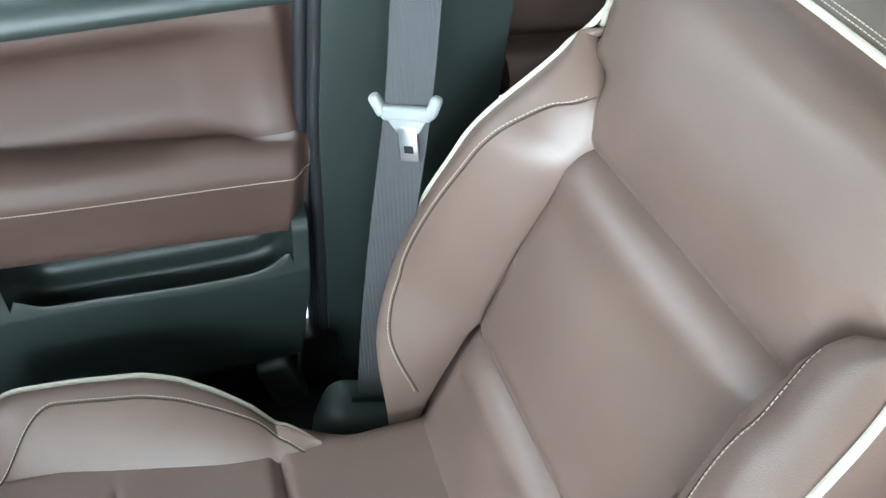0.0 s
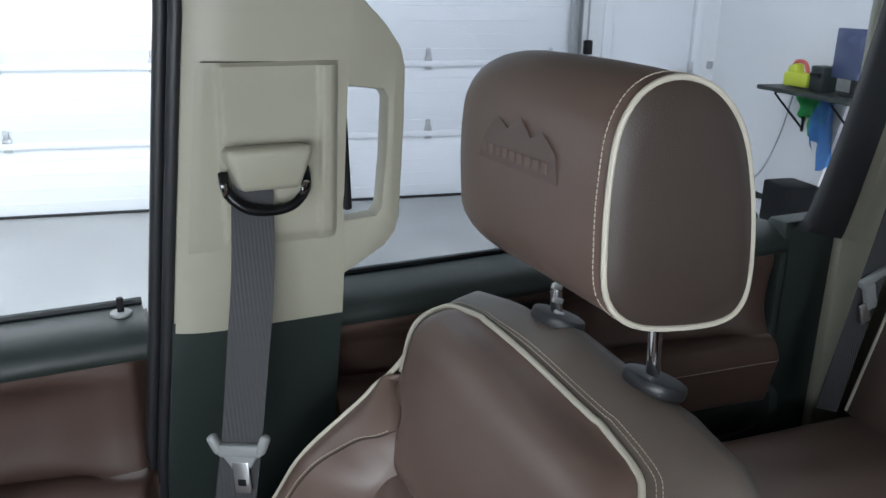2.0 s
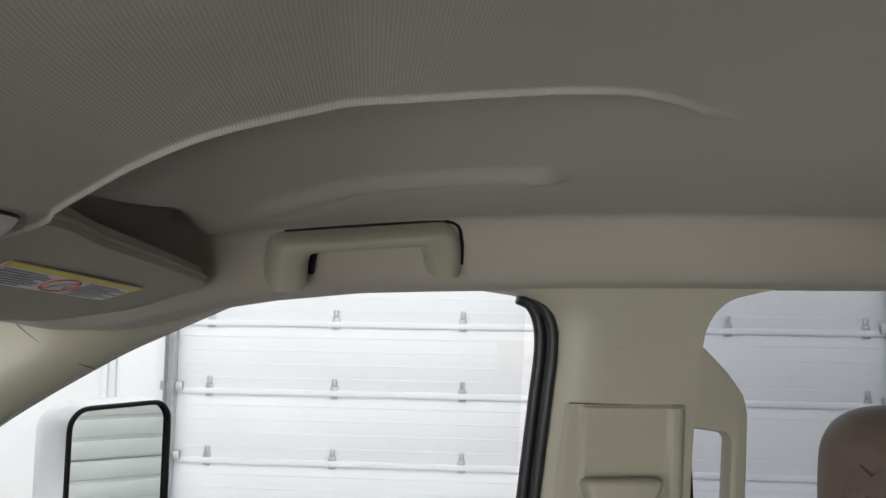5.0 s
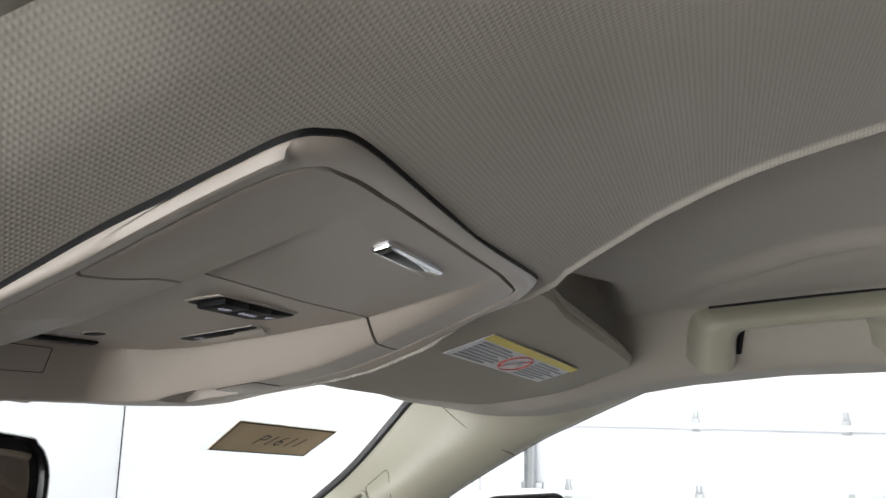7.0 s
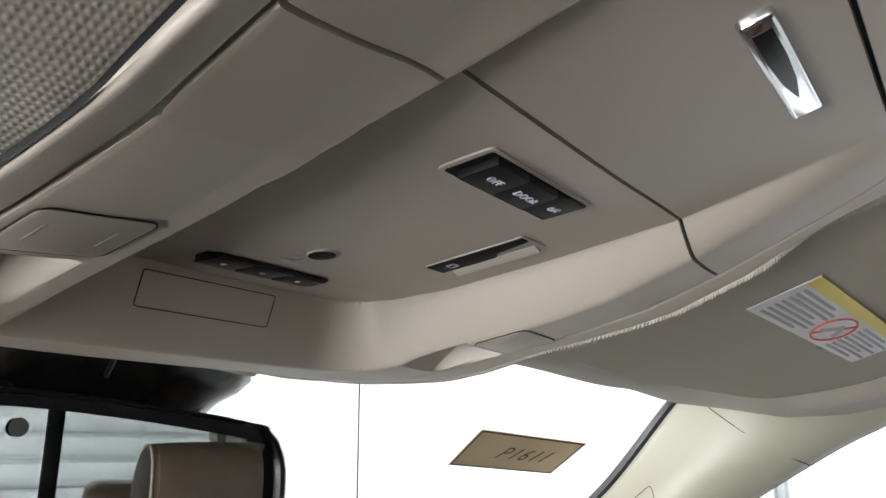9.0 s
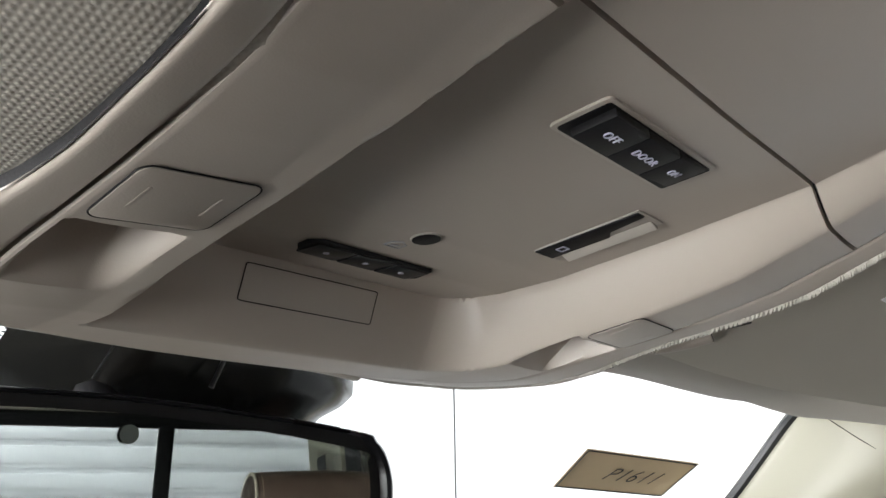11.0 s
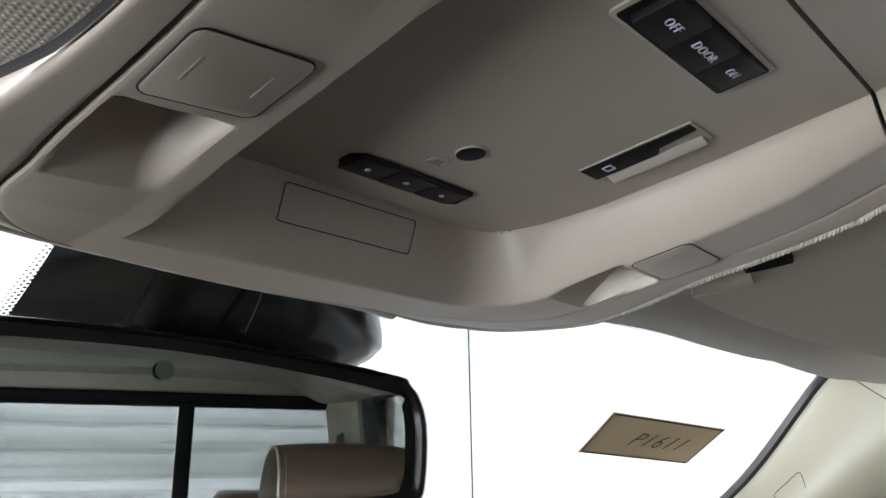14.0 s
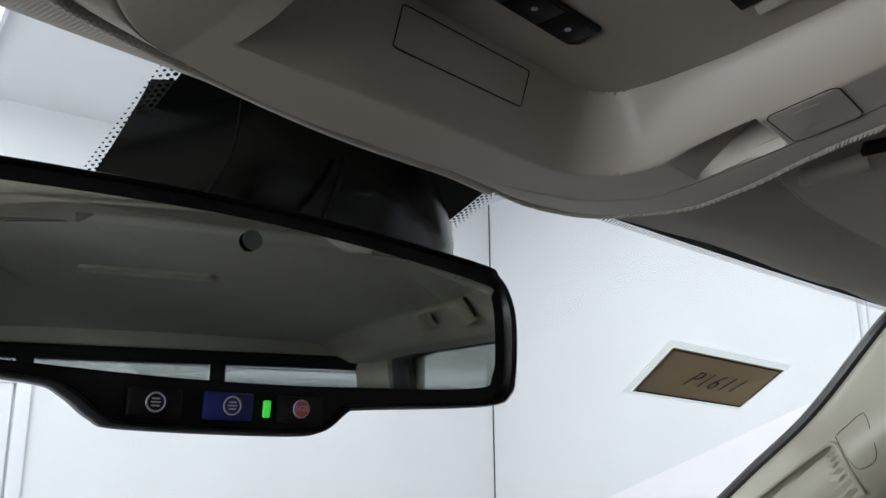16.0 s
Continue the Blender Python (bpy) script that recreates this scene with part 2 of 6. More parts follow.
def plate(outline, thick, m=None, bevel=0.0):
    """A flat slab with the outline given in x and y, from z 0 up to thick."""
    bm = bmesh.new()
    face = bm.faces.new([bm.verts.new((x, y, 0)) for x, y in outline])
    up = bmesh.ops.extrude_face_region(bm, geom=[face])
    bmesh.ops.translate(bm, vec=(0, 0, thick), verts=[v for v in up["geom"] if isinstance(v, bmesh.types.BMVert)])
    if bevel:
        top = [e for e in bm.edges if all(v.co.z > thick * 0.99 for v in e.verts)]
        bmesh.ops.bevel(bm, geom=top, offset=bevel, segments=2, profile=0.5, affect="EDGES")
    bmesh.ops.recalc_face_normals(bm, faces=bm.faces[:])
    if m is not None:
        bmesh.ops.transform(bm, matrix=m, verts=bm.verts[:])
    return bm


def rounded(w, h, r, n=5):
    """The outline of a rounded rectangle round the origin."""
    out = []
    for cx, cy, a0 in ((w / 2 - r, h / 2 - r, 0), (-w / 2 + r, h / 2 - r, 90), (-w / 2 + r, -h / 2 + r, 180), (w / 2 - r, -h / 2 + r, 270)):
        out += [(cx + r * math.cos(radians(a0 + 90 * k / n)), cy + r * math.sin(radians(a0 + 90 * k / n))) for k in range(n + 1)]
    return out


def join(*many):
    """One bmesh out of several."""
    bm = many[0]
    for other in many[1:]:
        mesh = bpy.data.meshes.new("tmp")
        other.to_mesh(mesh)
        bm.from_mesh(mesh)
        bpy.data.meshes.remove(mesh)
    return bm


def part(name, bm, mat, parent=None, label="", soft=True, angle=40):
    mesh = bpy.data.meshes.new(name)
    bm.to_mesh(mesh)
    bm.free()
    mesh.materials.append(mat)
    if soft:
        mesh.polygons.foreach_set("use_smooth", [True] * len(mesh.polygons))
        mesh.set_sharp_from_angle(angle=radians(angle))
    ob = new(name, mesh)
    if parent is not None:
        ob.parent = parent
    if label:
        ob["label"] = label
    return ob


def thing(name, label, category, group="", kind="", at=None):
    ob = new(name)
    ob.empty_display_size = 0.05
    if at is not None:
        ob.matrix_world = at
    return tagged(ob, label, category, group, kind)


def letters(name, text, size, m, mat, parent, spacing=1.0, thick=0.0002, thin=0.0):
    """Built-in font lettering as a thin mesh."""
    curve = bpy.data.curves.new(name, "FONT")
    curve.body, curve.size, curve.extrude = text, size, thick
    curve.align_x, curve.align_y, curve.space_character = "CENTER", "CENTER", spacing
    curve.resolution_u, curve.offset = 3, -thin
    tmp = bpy.data.objects.new(name, curve)
    mesh = bpy.data.meshes.new_from_object(tmp)
    bpy.data.objects.remove(tmp)
    mesh.transform(m)
    mesh.materials.clear()
    mesh.materials.append(mat)
    ob = new(name, mesh)
    ob.parent = parent
    return ob


def stitches(points, length=0.0032, gap=0.0014, radius=0.0005):
    """A row of thread stitches along a curve, in one mesh."""
    pts = [Vector(p) for p in points]
    bm = bmesh.new()
    along, carry = [0.0], 0.0
    for a, b in zip(pts, pts[1:]):
        along.append(along[-1] + (b - a).length)

    def at(d):
        for i in range(len(pts) - 1):
            if d <= along[i + 1]:
                return pts[i].lerp(pts[i + 1], (d - along[i]) / max(along[i + 1] - along[i], 1e-9))
        return pts[-1]

    d = 0.0
    while d + length < along[-1]:
        a, b = at(d), at(d + length)
        t = (b - a).normalized()
        u = t.orthogonal().normalized() * radius
        v = t.cross(u)
        ends = [[bm.verts.new(p + u * c + v * s) for c, s in ((1, 0), (0, 1), (-1, 0), (0, -1))] for p in (a, b)]
        for k in range(4):
            bm.faces.new((ends[0][k], ends[0][(k + 1) % 4], ends[1][(k + 1) % 4], ends[1][k]))
        bm.faces.new(ends[0]), bm.faces.new(ends[1])
        d += length + gap
    bmesh.ops.recalc_face_normals(bm, faces=bm.faces[:])
    return bm


# ---------------------------------------------------------------- the garage round the truck (in its own frame)
def g_part(name, bm, mat, parent=None, label="", soft=True):
    bmesh.ops.transform(bm, matrix=GARAGE, verts=bm.verts[:])
    return part(name, bm, mat, parent, label, soft)


def g_box(x0, x1, y0, y1, z0, z1, bevel=0.0):
    return block(x1 - x0, y1 - y0, z1 - z0, pose((x0 + x1) / 2, (y0 + y1) / 2, (z0 + z1) / 2), bevel)


tagged(g_part("floor", g_box(-6.2, 6.5, -4.2, 8.2, -0.2, 0.0), CONCRETE), "grey sealed concrete garage floor", "floor", kind="structure")
tagged(g_part("ceiling", g_box(-6.2, 6.5, -4.2, 8.2, 4.4, 4.55), WHITE_PAINT), "white painted garage ceiling", "ceiling", kind="structure")
FY = 7.82
tagged(g_part("wall_front", g_box(-6.0, 6.28, FY, FY + 0.2, 0, 4.4), WHITE_PAINT), "smooth white panelled garage wall", "wall", kind="structure")
tagged(g_part("wall_rear", g_box(-6.0, 6.2, -4.15, -3.95, 0, 4.4), WHITE_PAINT), "smooth white garage wall behind the truck", "wall", kind="structure")
tagged(g_part("wall_driver_side", join(g_box(-3.6, -3.4, -4.15, BAY_Y0, 0, 4.4), g_box(-3.6, -3.4, BAY_Y1, FY + 0.2, 0, 4.4), g_box(-3.6, -3.4, BAY_Y0, BAY_Y1, BAY_TOP, 4.4)), WHITE_PAINT), "white garage wall with an open bay door", "wall", kind="structure")
# the side wall has the wide door's opening and the exit door's opening
DX, DY0, DY1, DTOP = 6.04, -2.62, 2.93, 2.68
EY0, EY1, ETOP = -3.76, -2.91, 1.87
tagged(g_part("wall_door_side", join(
    g_box(6.08, 6.28, DY1, FY, 0, 4.4), g_box(6.08, 6.28, DY0, DY1, DTOP, 4.4),
    g_box(6.08, 6.28, EY1, DY0, 0, 4.4), g_box(6.08, 6.28, EY0, EY1, ETOP, 4.4), g_box(6.08, 6.28, -4.15, EY0, 0, 4.4)), WHITE_PAINT),
    "white garage wall around a wide sectional door", "wall", kind="structure")
tagged(g_part("trim", g_box(4.5, 6.08, -3.95, -3.93, 0, 0.10), DARK), "dark grey vinyl skirting on the rear wall", "skirting", kind="structure")
# dark open joint where the front wall meets the side wall, and one between the front wall's panels
tagged(g_part("trim", join(g_box(6.070, 6.08, FY - 0.009, FY, 0, 4.4), g_box(-2.1, -2.085, FY - 0.004, FY, 0, 4.4)), BLACK_MATT), "thin dark joint between white wall panels", "trim", kind="structure")
tagged(g_part("trim", join(g_box(6.045, 6.08, 3.40, 3.43, 0, 4.4, 0.004), g_box(6.055, 6.08, 3.47, 3.53, 0, 4.4, 0.004)), WHITE_STEEL), "white steel corner strips beside the wide door", "trim", kind="structure")


def sectional_door():
    door = thing("garage_door", "white steel sectional garage door with hinge brackets, closed", "garage door", kind="structure")
    joints = [0.0, 0.52, 1.06, 1.60, 2.13, 2.66]
    for a, b in zip(joints, joints[1:]):
        panel = g_part("panel", join(
            g_box(DX, DX + 0.045, DY0 + 0.02, DY1 - 0.02, a + 0.006, b - 0.006, 0.006),
            *(g_box(DX - 0.0018, DX, DY0 + 0.1, DY1 - 0.1, a + (b - a) * k / 5 - 0.005, a + (b - a) * k / 5 + 0.005, 0.0008) for k in (1, 2, 3, 4))), WHITE_STEEL, door)
        g_part("rail", g_box(DX - 0.018, DX - 0.001, DY0 + 0.02, DY1 - 0.02, a - 0.022 if a else 0.004, a + 0.022, 0.004), WHITE_STEEL if a else RUBBER, panel)
    hinge = None
    for z in joints[1:-1]:
        for k in range(6):
            y = 2.61 - 1.005 * k
            bm = join(
                g_box(DX - 0.016, DX - 0.004, y - 0.03, y + 0.03, z + 0.01, z + 0.055, 0.003),
                g_box(DX - 0.02, DX - 0.004, y - 0.018, y + 0.018, z + 0.05, z + 0.115, 0.006),
                g_box(DX - 0.016, DX - 0.004, y - 0.03, y + 0.03, z - 0.04, z - 0.005, 0.003))
            g_part("hinge", bm, GALV, door, "small galvanised hinge bracket")
    for y0, y1 in ((DY0 - 0.02, DY0 + 0.06), (DY1 - 0.06, DY1 + 0.02)):
        g_part("track", join(g_box(DX - 0.10, DX - 0.03, y0, y0 + 0.006, 0.05, 2.9), g_box(DX - 0.10, DX - 0.03, y1 - 0.006, y1, 0.05, 2.9), g_box(DX - 0.034, DX - 0.028, y0, y1, 0.05, 2.9)), GALV, door, "galvanised vertical door track")
        for z in (0.55, 1.09, 1.63, 2.15):
            g_part("roller_bracket", g_box(DX - 0.05, DX - 0.006, (y0 + y1) / 2 - 0.09, (y0 + y1) / 2 + 0.09, z - 0.03, z + 0.04, 0.004), GALV, door)
    # a white notice on the second panel from the top
    g_part("notice", g_box(DX - 0.004, DX - 0.001, -0.08, 0.335, 1.25, 1.50), WHITE_PAPER, door, "blank white notice sheet")
    return door


sectional_door()


def ribbed_door():
    """A closed ribbed door on the wall behind the truck, seen in the mirror."""
    door = thing("garage_door", "white ribbed steel garage door behind the truck, closed", "garage door", kind="structure")
    x0, x1, y = -2.5, 2.5, -3.95
    for k in range(5):
        a = 0.6 * k
        panel = g_part("panel", g_box(x0, x1, y, y + 0.03, a + 0.004, a + 0.596, 0.004), WHITE_STEEL, door)
        for j in range(4):
            z = a + 0.15 * j
            g_part("rib", g_box(x0 + 0.03, x1 - 0.03, y + 0.03, y + 0.048, z + 0.014, z + 0.136, 0.008), WHITE_STEEL, panel)
    for x in (x0, x1):
        g_part("track", g_box(x - 0.04, x + 0.04, y + 0.03, y + 0.09, 0, 3.1, 0.006), GALV, door, "galvanised track")
    return door


ribbed_door()


def exit_door():
    door = thing("door_1", "white steel exit door with a panic bar, closed", "door", kind="structure")
    g_part("leaf", g_box(6.10, 6.145, EY0 + 0.05, EY1 - 0.05, 0.01, ETOP - 0.05, 0.004), WHITE_STEEL, door)
    g_part("frame", join(g_box(6.06, 6.16, EY0 - 0.03, EY0 + 0.045, 0, ETOP + 0.03, 0.004), g_box(6.06, 6.16, EY1 - 0.045, EY1 + 0.03, 0, ETOP + 0.03, 0.004), g_box(6.06, 6.16, EY0 + 0.05, EY1 - 0.05, ETOP - 0.045, ETOP + 0.03, 0.004)), WHITE_STEEL, door)
    g_part("panic_bar", join(g_box(6.03, 6.06, EY0 + 0.06, EY1 - 0.06, 0.88, 0.94, 0.008), g_box(6.05, 6.10, EY0 + 0.06, EY0 + 0.13, 0.86, 0.96, 0.006), g_box(6.05, 6.10, EY1 - 0.13, EY1 - 0.06, 0.86, 0.96, 0.006)), STEEL, door, "steel push bar")
    closer = g_part("door_closer", g_box(6.03, 6.10, -3.62, -3.36, 1.74, 1.80, 0.008), STEEL, door)
    g_part("arm", g_box(6.0, 6.02, -3.52, -3.16, 1.80, 1.82, 0.004), STEEL, closer)
    for z in (0.25, 0.95, 1.62):
        g_part("hinge", g_box(6.05, 6.06, EY0 + 0.03, EY0 + 0.07, z, z + 0.1, 0.002), STEEL, door)


exit_door()


def wall_control():
    ob = thing("wall_switch", "black door control box on a thin conduit", "switch")
    g_part("box", g_box(6.02, 6.079, -2.775, -2.715, 1.12, 1.23, 0.006), BLACK_MATT, ob)
    g_part("conduit", tube([(6.06, -2.745, 1.12), (6.06, -2.745, 0.3)], 0.008), GALV, ob)
    g_part("conduit", tube([(6.06, -2.745, 1.23), (6.06, -2.745, 3.6)], 0.008), GALV, ob)


wall_control()


def wall_bench():
    ob = thing("wall_shelf", "dark bracketed shelf on the white wall", "shelf")
    g_part("board", g_box(3.9, 5.02, -3.95, -3.62, 0.955, 0.985, 0.004), DARK, ob)
    for x in (4.86, 4.3):
        g_part("bracket", join(tube([(x, -3.93, 0.95), (x, -3.66, 0.95)], 0.01), tube([(x, -3.93, 0.68), (x, -3.66, 0.94)], 0.008), tube([(x, -3.93, 0.66), (x, -3.93, 0.95)], 0.01)), BLACK_MATT, ob)
    ob = thing("drill_box", "lime green power tool on a shelf", "power tool")
    g_part("body", join(block(0.22, 0.12, 0.10, pose(4.76, -3.78, 1.045, 0, 0, 8), 0.02), block(0.09, 0.08, 0.09, pose(4.82, -3.78, 1.10, 0, 20, 0), 0.02)), LIME, ob)
    g_part("handle", tube(spline([(4.69, -3.78, 1.08), (4.74, -3.78, 1.16), (4.83, -3.78, 1.16), (4.86, -3.78, 1.09)], 12), 0.014), RED, ob)
    ob = thing("charger", "dark grey battery charger on a shelf", "charger")
    g_part("body", block(0.13, 0.12, 0.17, pose(4.54, -3.78, 1.072), 0.012), DARK, ob)
    g_part("slot", block(0.09, 0.02, 0.03, pose(4.54, -3.71, 1.10), 0.004), BLACK, ob)
    ob = thing("monitor", "blue-grey screen standing on a shelf", "monitor")
    g_part("screen", block(0.42, 0.04, 0.32, pose(4.27, -3.80, 1.25), 0.008), SCREEN, ob)
    g_part("stand", join(block(0.16, 0.12, 0.012, pose(4.27, -3.80, 0.992), 0.003), block(0.05, 0.03, 0.12, pose(4.27, -3.80, 1.05), 0.003)), BLACK_MATT, ob)
    ob = thing("green_cloth", "bright green cloth hanging below a shelf", "cloth")
    rows = [[(4.60 + 0.26 * u + 0.02 * math.sin(9 * v), -3.90 + 0.05 * math.sin(14 * u + 3 * v), 0.95 - 0.34 * v * (0.75 + 0.25 * math.sin(5 * u + 1))) for u in (k / 12 for k in range(13))] for v in (j / 10 for j in range(11))]
    g_part("cloth", grid(rows, thick=0.004), GREEN, ob)
    ob = thing("blue_cloth", "blue cloth hanging below a shelf", "cloth")
    rows = [[(4.50 + 0.18 * u, -3.88 + 0.04 * math.sin(12 * u + 4 * v), 0.93 - 0.5 * v * (0.8 + 0.2 * math.sin(6 * u))) for u in (k / 10 for k in range(11))] for v in (j / 10 for j in range(11))]
    g_part("cloth", grid(rows, thick=0.004), BLUE_CLOTH, ob)
    ob = thing("power_cable", "white cable drooping from an outlet", "cable")
    g_part("plug", block(0.05, 0.04, 0.06, pose(5.735, -3.93, 0.41), 0.008), BLACK_MATT, ob)
    g_part("wire", tube(spline([(5.73, -3.92, 0.39), (5.6, -3.90, 0.22), (5.4, -3.9, 0.16), (5.2, -3.9, 0.30), (5.05, -3.9, 0.6), (4.98, -3.92, 0.95)], 30), 0.006), GREY_PRINT, ob)
    ob = thing("wall_button", "small grey thermostat on the wall", "switch")
    g_part("button", block(0.02, 0.05, 0.06, pose(6.07, -3.90, 1.02), 0.004), GREY_PRINT, ob)
    ob = thing("floor_box", "dark tool case on the garage floor", "tool case")
    g_part("case", block(0.30, 0.25, 0.34, pose(4.62, -3.72, 0.171), 0.02), BLACK_MATT, ob)
    ob = thing("small_carton", "torn cardboard carton on the floor", "carton")
    g_part("body", block(0.24, 0.18, 0.10, pose(5.02, -3.74, 0.051, 0, 0, 20), 0.004), WHITE_PAPER, ob)
    g_part("flap", block(0.24, 0.09, 0.006, pose(5.02, -3.60, 0.12, 35, 0, 20), 0.002), RED, ob)


wall_bench()


# an unseen glowing body for each added overhead lamp
def unseen_fixture(x, y, share):
    ob = thing("unseen_ceiling_light", "long white ceiling light added out of view to light the garage", "ceiling light", group="garage lights")
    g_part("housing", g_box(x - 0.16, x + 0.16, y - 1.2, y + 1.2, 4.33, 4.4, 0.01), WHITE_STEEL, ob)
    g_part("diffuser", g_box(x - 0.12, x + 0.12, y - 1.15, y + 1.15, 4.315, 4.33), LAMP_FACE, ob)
    unseen_lamp(x, y, 4.30, 0.24, 2.3, LAMP_WATTS * share)


# added lights, placed and weighted to brighten the walls around the cab
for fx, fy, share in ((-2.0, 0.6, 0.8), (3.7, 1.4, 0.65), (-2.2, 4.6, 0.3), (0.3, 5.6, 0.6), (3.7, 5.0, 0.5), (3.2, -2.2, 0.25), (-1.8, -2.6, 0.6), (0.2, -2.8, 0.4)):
    unseen_fixture(fx, fy, share)

door_casing = thing("door_2", "white painted door casing in the front wall", "door", kind="structure")
g_part("casing", join(g_box(0.87, 1.01, FY - 0.04, FY, 0, 2.02, 0.006), g_box(1.03, 1.14, FY - 0.06, FY, 0, 2.02, 0.006), g_box(-0.42, 1.14, FY - 0.05, FY, 2.02, 2.14, 0.006), g_box(-0.42, -0.29, FY - 0.04, FY, 0, 2.02, 0.006)), WHITE_STEEL, door_casing)
g_part("leaf", g_box(-0.28, 0.86, FY - 0.02, FY, 0.0, 2.01), WHITE_STEEL, door_casing)


# ---------------------------------------------------------------- the cab's shell
# headliner rows: y, centre height, shoulder x, shoulder height, edge x, edge height
ROOF = [(-1.40, 1.765, 0.56, 1.755, 0.735, 1.690), (-1.05, 1.795, 0.59, 1.780, 0.745, 1.707), (-0.5, 1.806, 0.605, 1.790, 0.745, 1.706), (-0.1, 1.798, 0.612, 1.788, 0.745, 1.700),
        (0.05, 1.786, 0.622, 1.784, 0.745, 1.697), (0.2, 1.770, 0.632, 1.777, 0.745, 1.692), (0.30, 1.758, 0.620, 1.768, 0.745, 1.688), (0.41, 1.727, 0.595, 1.754, 0.742, 1.676), (0.48, 1.700, 0.58, 1.742, 0.740, 1.664),
        (0.54, 1.680, 0.56, 1.724, 0.738, 1.650), (0.58, 1.666, 0.55, 1.712, 0.737, 1.643), (0.64, 1.658, 0.54, 1.694, 0.735, 1.636), (0.72, 1.656, 0.54, 1.676, 0.735, 1.634), (0.80, 1.668, 0.54, 1.672, 0.738, 1.648)]
CREASE = [(p.x, p.y) for p in spline([(0.0, 0.205, 0), (0.03, 0.187, 0), (0.06, 0.166, 0), (0.09, 0.143, 0), (0.12, 0.112, 0), (0.15, 0.088, 0), (0.18, 0.076, 0), (0.22, 0.070, 0), (0.28, 0.066, 0), (0.33, 0.062, 0), (0.36, 0.063, 0), (0.385, 0.074, 0), (0.42, 0.100, 0), (0.455, 0.128, 0), (0.48, 0.152, 0), (0.60, 0.147, 0), (0.72, 0.155, 0)], 120)]
# the upper line of the swage above the front handle
SWAGE = [(p.x, p.y) for p in spline([(0.09, 0.425, 0), (0.114, 0.392, 0), (0.139, 0.366, 0), (0.165, 0.366, 0), (0.20, 0.378, 0), (0.248, 0.405, 0), (0.30, 0.428, 0), (0.353, 0.453, 0), (0.40, 0.485, 0), (0.44, 0.51, 0)], 60)]


def roof_z(x, y):
    zc, xs, zs, xe, ze = table(ROOF, y)
    a = abs(x)
    if a < xs:
        z = zc + (zs - zc) * (a / xs) ** 2
    else:
        k = min((a - xs) / (xe - xs), 1)
        z = zs + (ze - zs) * (0.84 * smooth(0, 0.62, k) + 0.16 * k)
    # outside a curved crease the headliner is hollowed for the visors
    step = 0.022 * smooth(0.03, 0.34, y) * smooth(0.78, 0.70, y)
    line = table(CREASE, y)[0]
    z += step * smooth(line - 0.003, line + (0.010 if x > 0 else 0.22), a) * smooth(xs, 0.40, a)
    # on the driver's side it hangs close to the console
    z -= table([(0.45, 0.0), (0.50, 0.002), (0.55, 0.005), (0.60, 0.007), (0.66, 0.006), (0.80, 0.004)], y)[0] * smooth(-0.36, -0.16, x) * (1 if x < 0 else smooth(0.12, 0.0, x))
    z -= 0.0042 * smooth(0.52, 0.60, y) * smooth(0.74, 0.69, y) * smooth(-0.34, -0.16, x) * smooth(-0.10, -0.12, x)
    # a thin bead along the crease
    z -= (0.0030 if x > 0 else 0) * smooth(0.05, 0.10, y) * smooth(0.60, 0.50, y) * math.exp(-((a - line + 0.0025) / 0.0026) ** 2)
    # a pocket behind the visor's outer end
    z += 0.030 * math.exp(-((a - 0.46) / 0.09) ** 2 - ((y - 0.495) / 0.022) ** 2)
    # hollowed over the visors
    z += 0.014 * smooth(0.462, 0.500, y) * smooth(0.70, 0.66, y) * smooth(0.16, 0.22, a) * smooth(0.665, 0.605, a)
    # the opening that takes the console
    z += 0.03 * smooth(0.113, 0.101, a) * smooth(0.474, 0.482, y) * smooth(0.755, 0.745, y)
    # a shallow swage above the handle: a soft ridge with a lit flank towards the window
    d = a - table(SWAGE, y)[0]
    z -= 0.0110 * smooth(0.105, 0.145, y) * smooth(0.43, 0.33, y) * smooth(-0.030, 0.006, d) * (1 - 1.5 * smooth(0.010, 0.058, d) + 0.5 * smooth(0.064, 0.095, d))
    return z


def headliner():
    rows = []
    ys = [-1.40 + 1.3 * k / 26 for k in range(26)] + [-0.10 + 0.90 * k / 110 for k in range(111)]
    for y in ys:
        xe = table(ROOF, y)[3]
        line = table(CREASE, y)[0]
        bow = 0.086 * smooth(0.45, 0.80, y)
        near = [line * k / 24 for k in range(20)] + [line + d for d in (-0.012, -0.009, -0.007, -0.0055, -0.0045, -0.0035, -0.0025, -0.0015, -0.0005, 0.001, 0.003, 0.006, 0.009, 0.012)]
        far = [mix(line + 0.016, xe, k / 120) for k in range(121)]
        half = near + far
        xs = [-x for x in reversed(half[1:])] + half
        rows.append([(x, y - bow * (x / xe) ** 2, roof_z(x, y)) for x in xs])
    # the front edge rolls up to the glass
    rows = [[(x, y, z - 0.013 * smooth(0.34, 0.54, abs(x)) * smooth(0.68, 0.55, abs(x)) * smooth(0.66, 0.74, y)) for x, y, z in row] for row in rows]
    # over the console and the driver's side the edge lies further back
    rows = [[(x, y - 0.009 * smooth(0.70, 0.79, y) * smooth(0.15, 0.07, x), z) for x, y, z in row] for row in rows]
    last = rows[-1]
    for dy, dz in ((0.008, 0.003), (0.013, 0.012), (0.014, 0.06)):
        rows.append([(x, y + dy, z + dz) for x, y, z in last])
    return part("headliner", grid(rows, thick=-0.012), KNIT, label="")


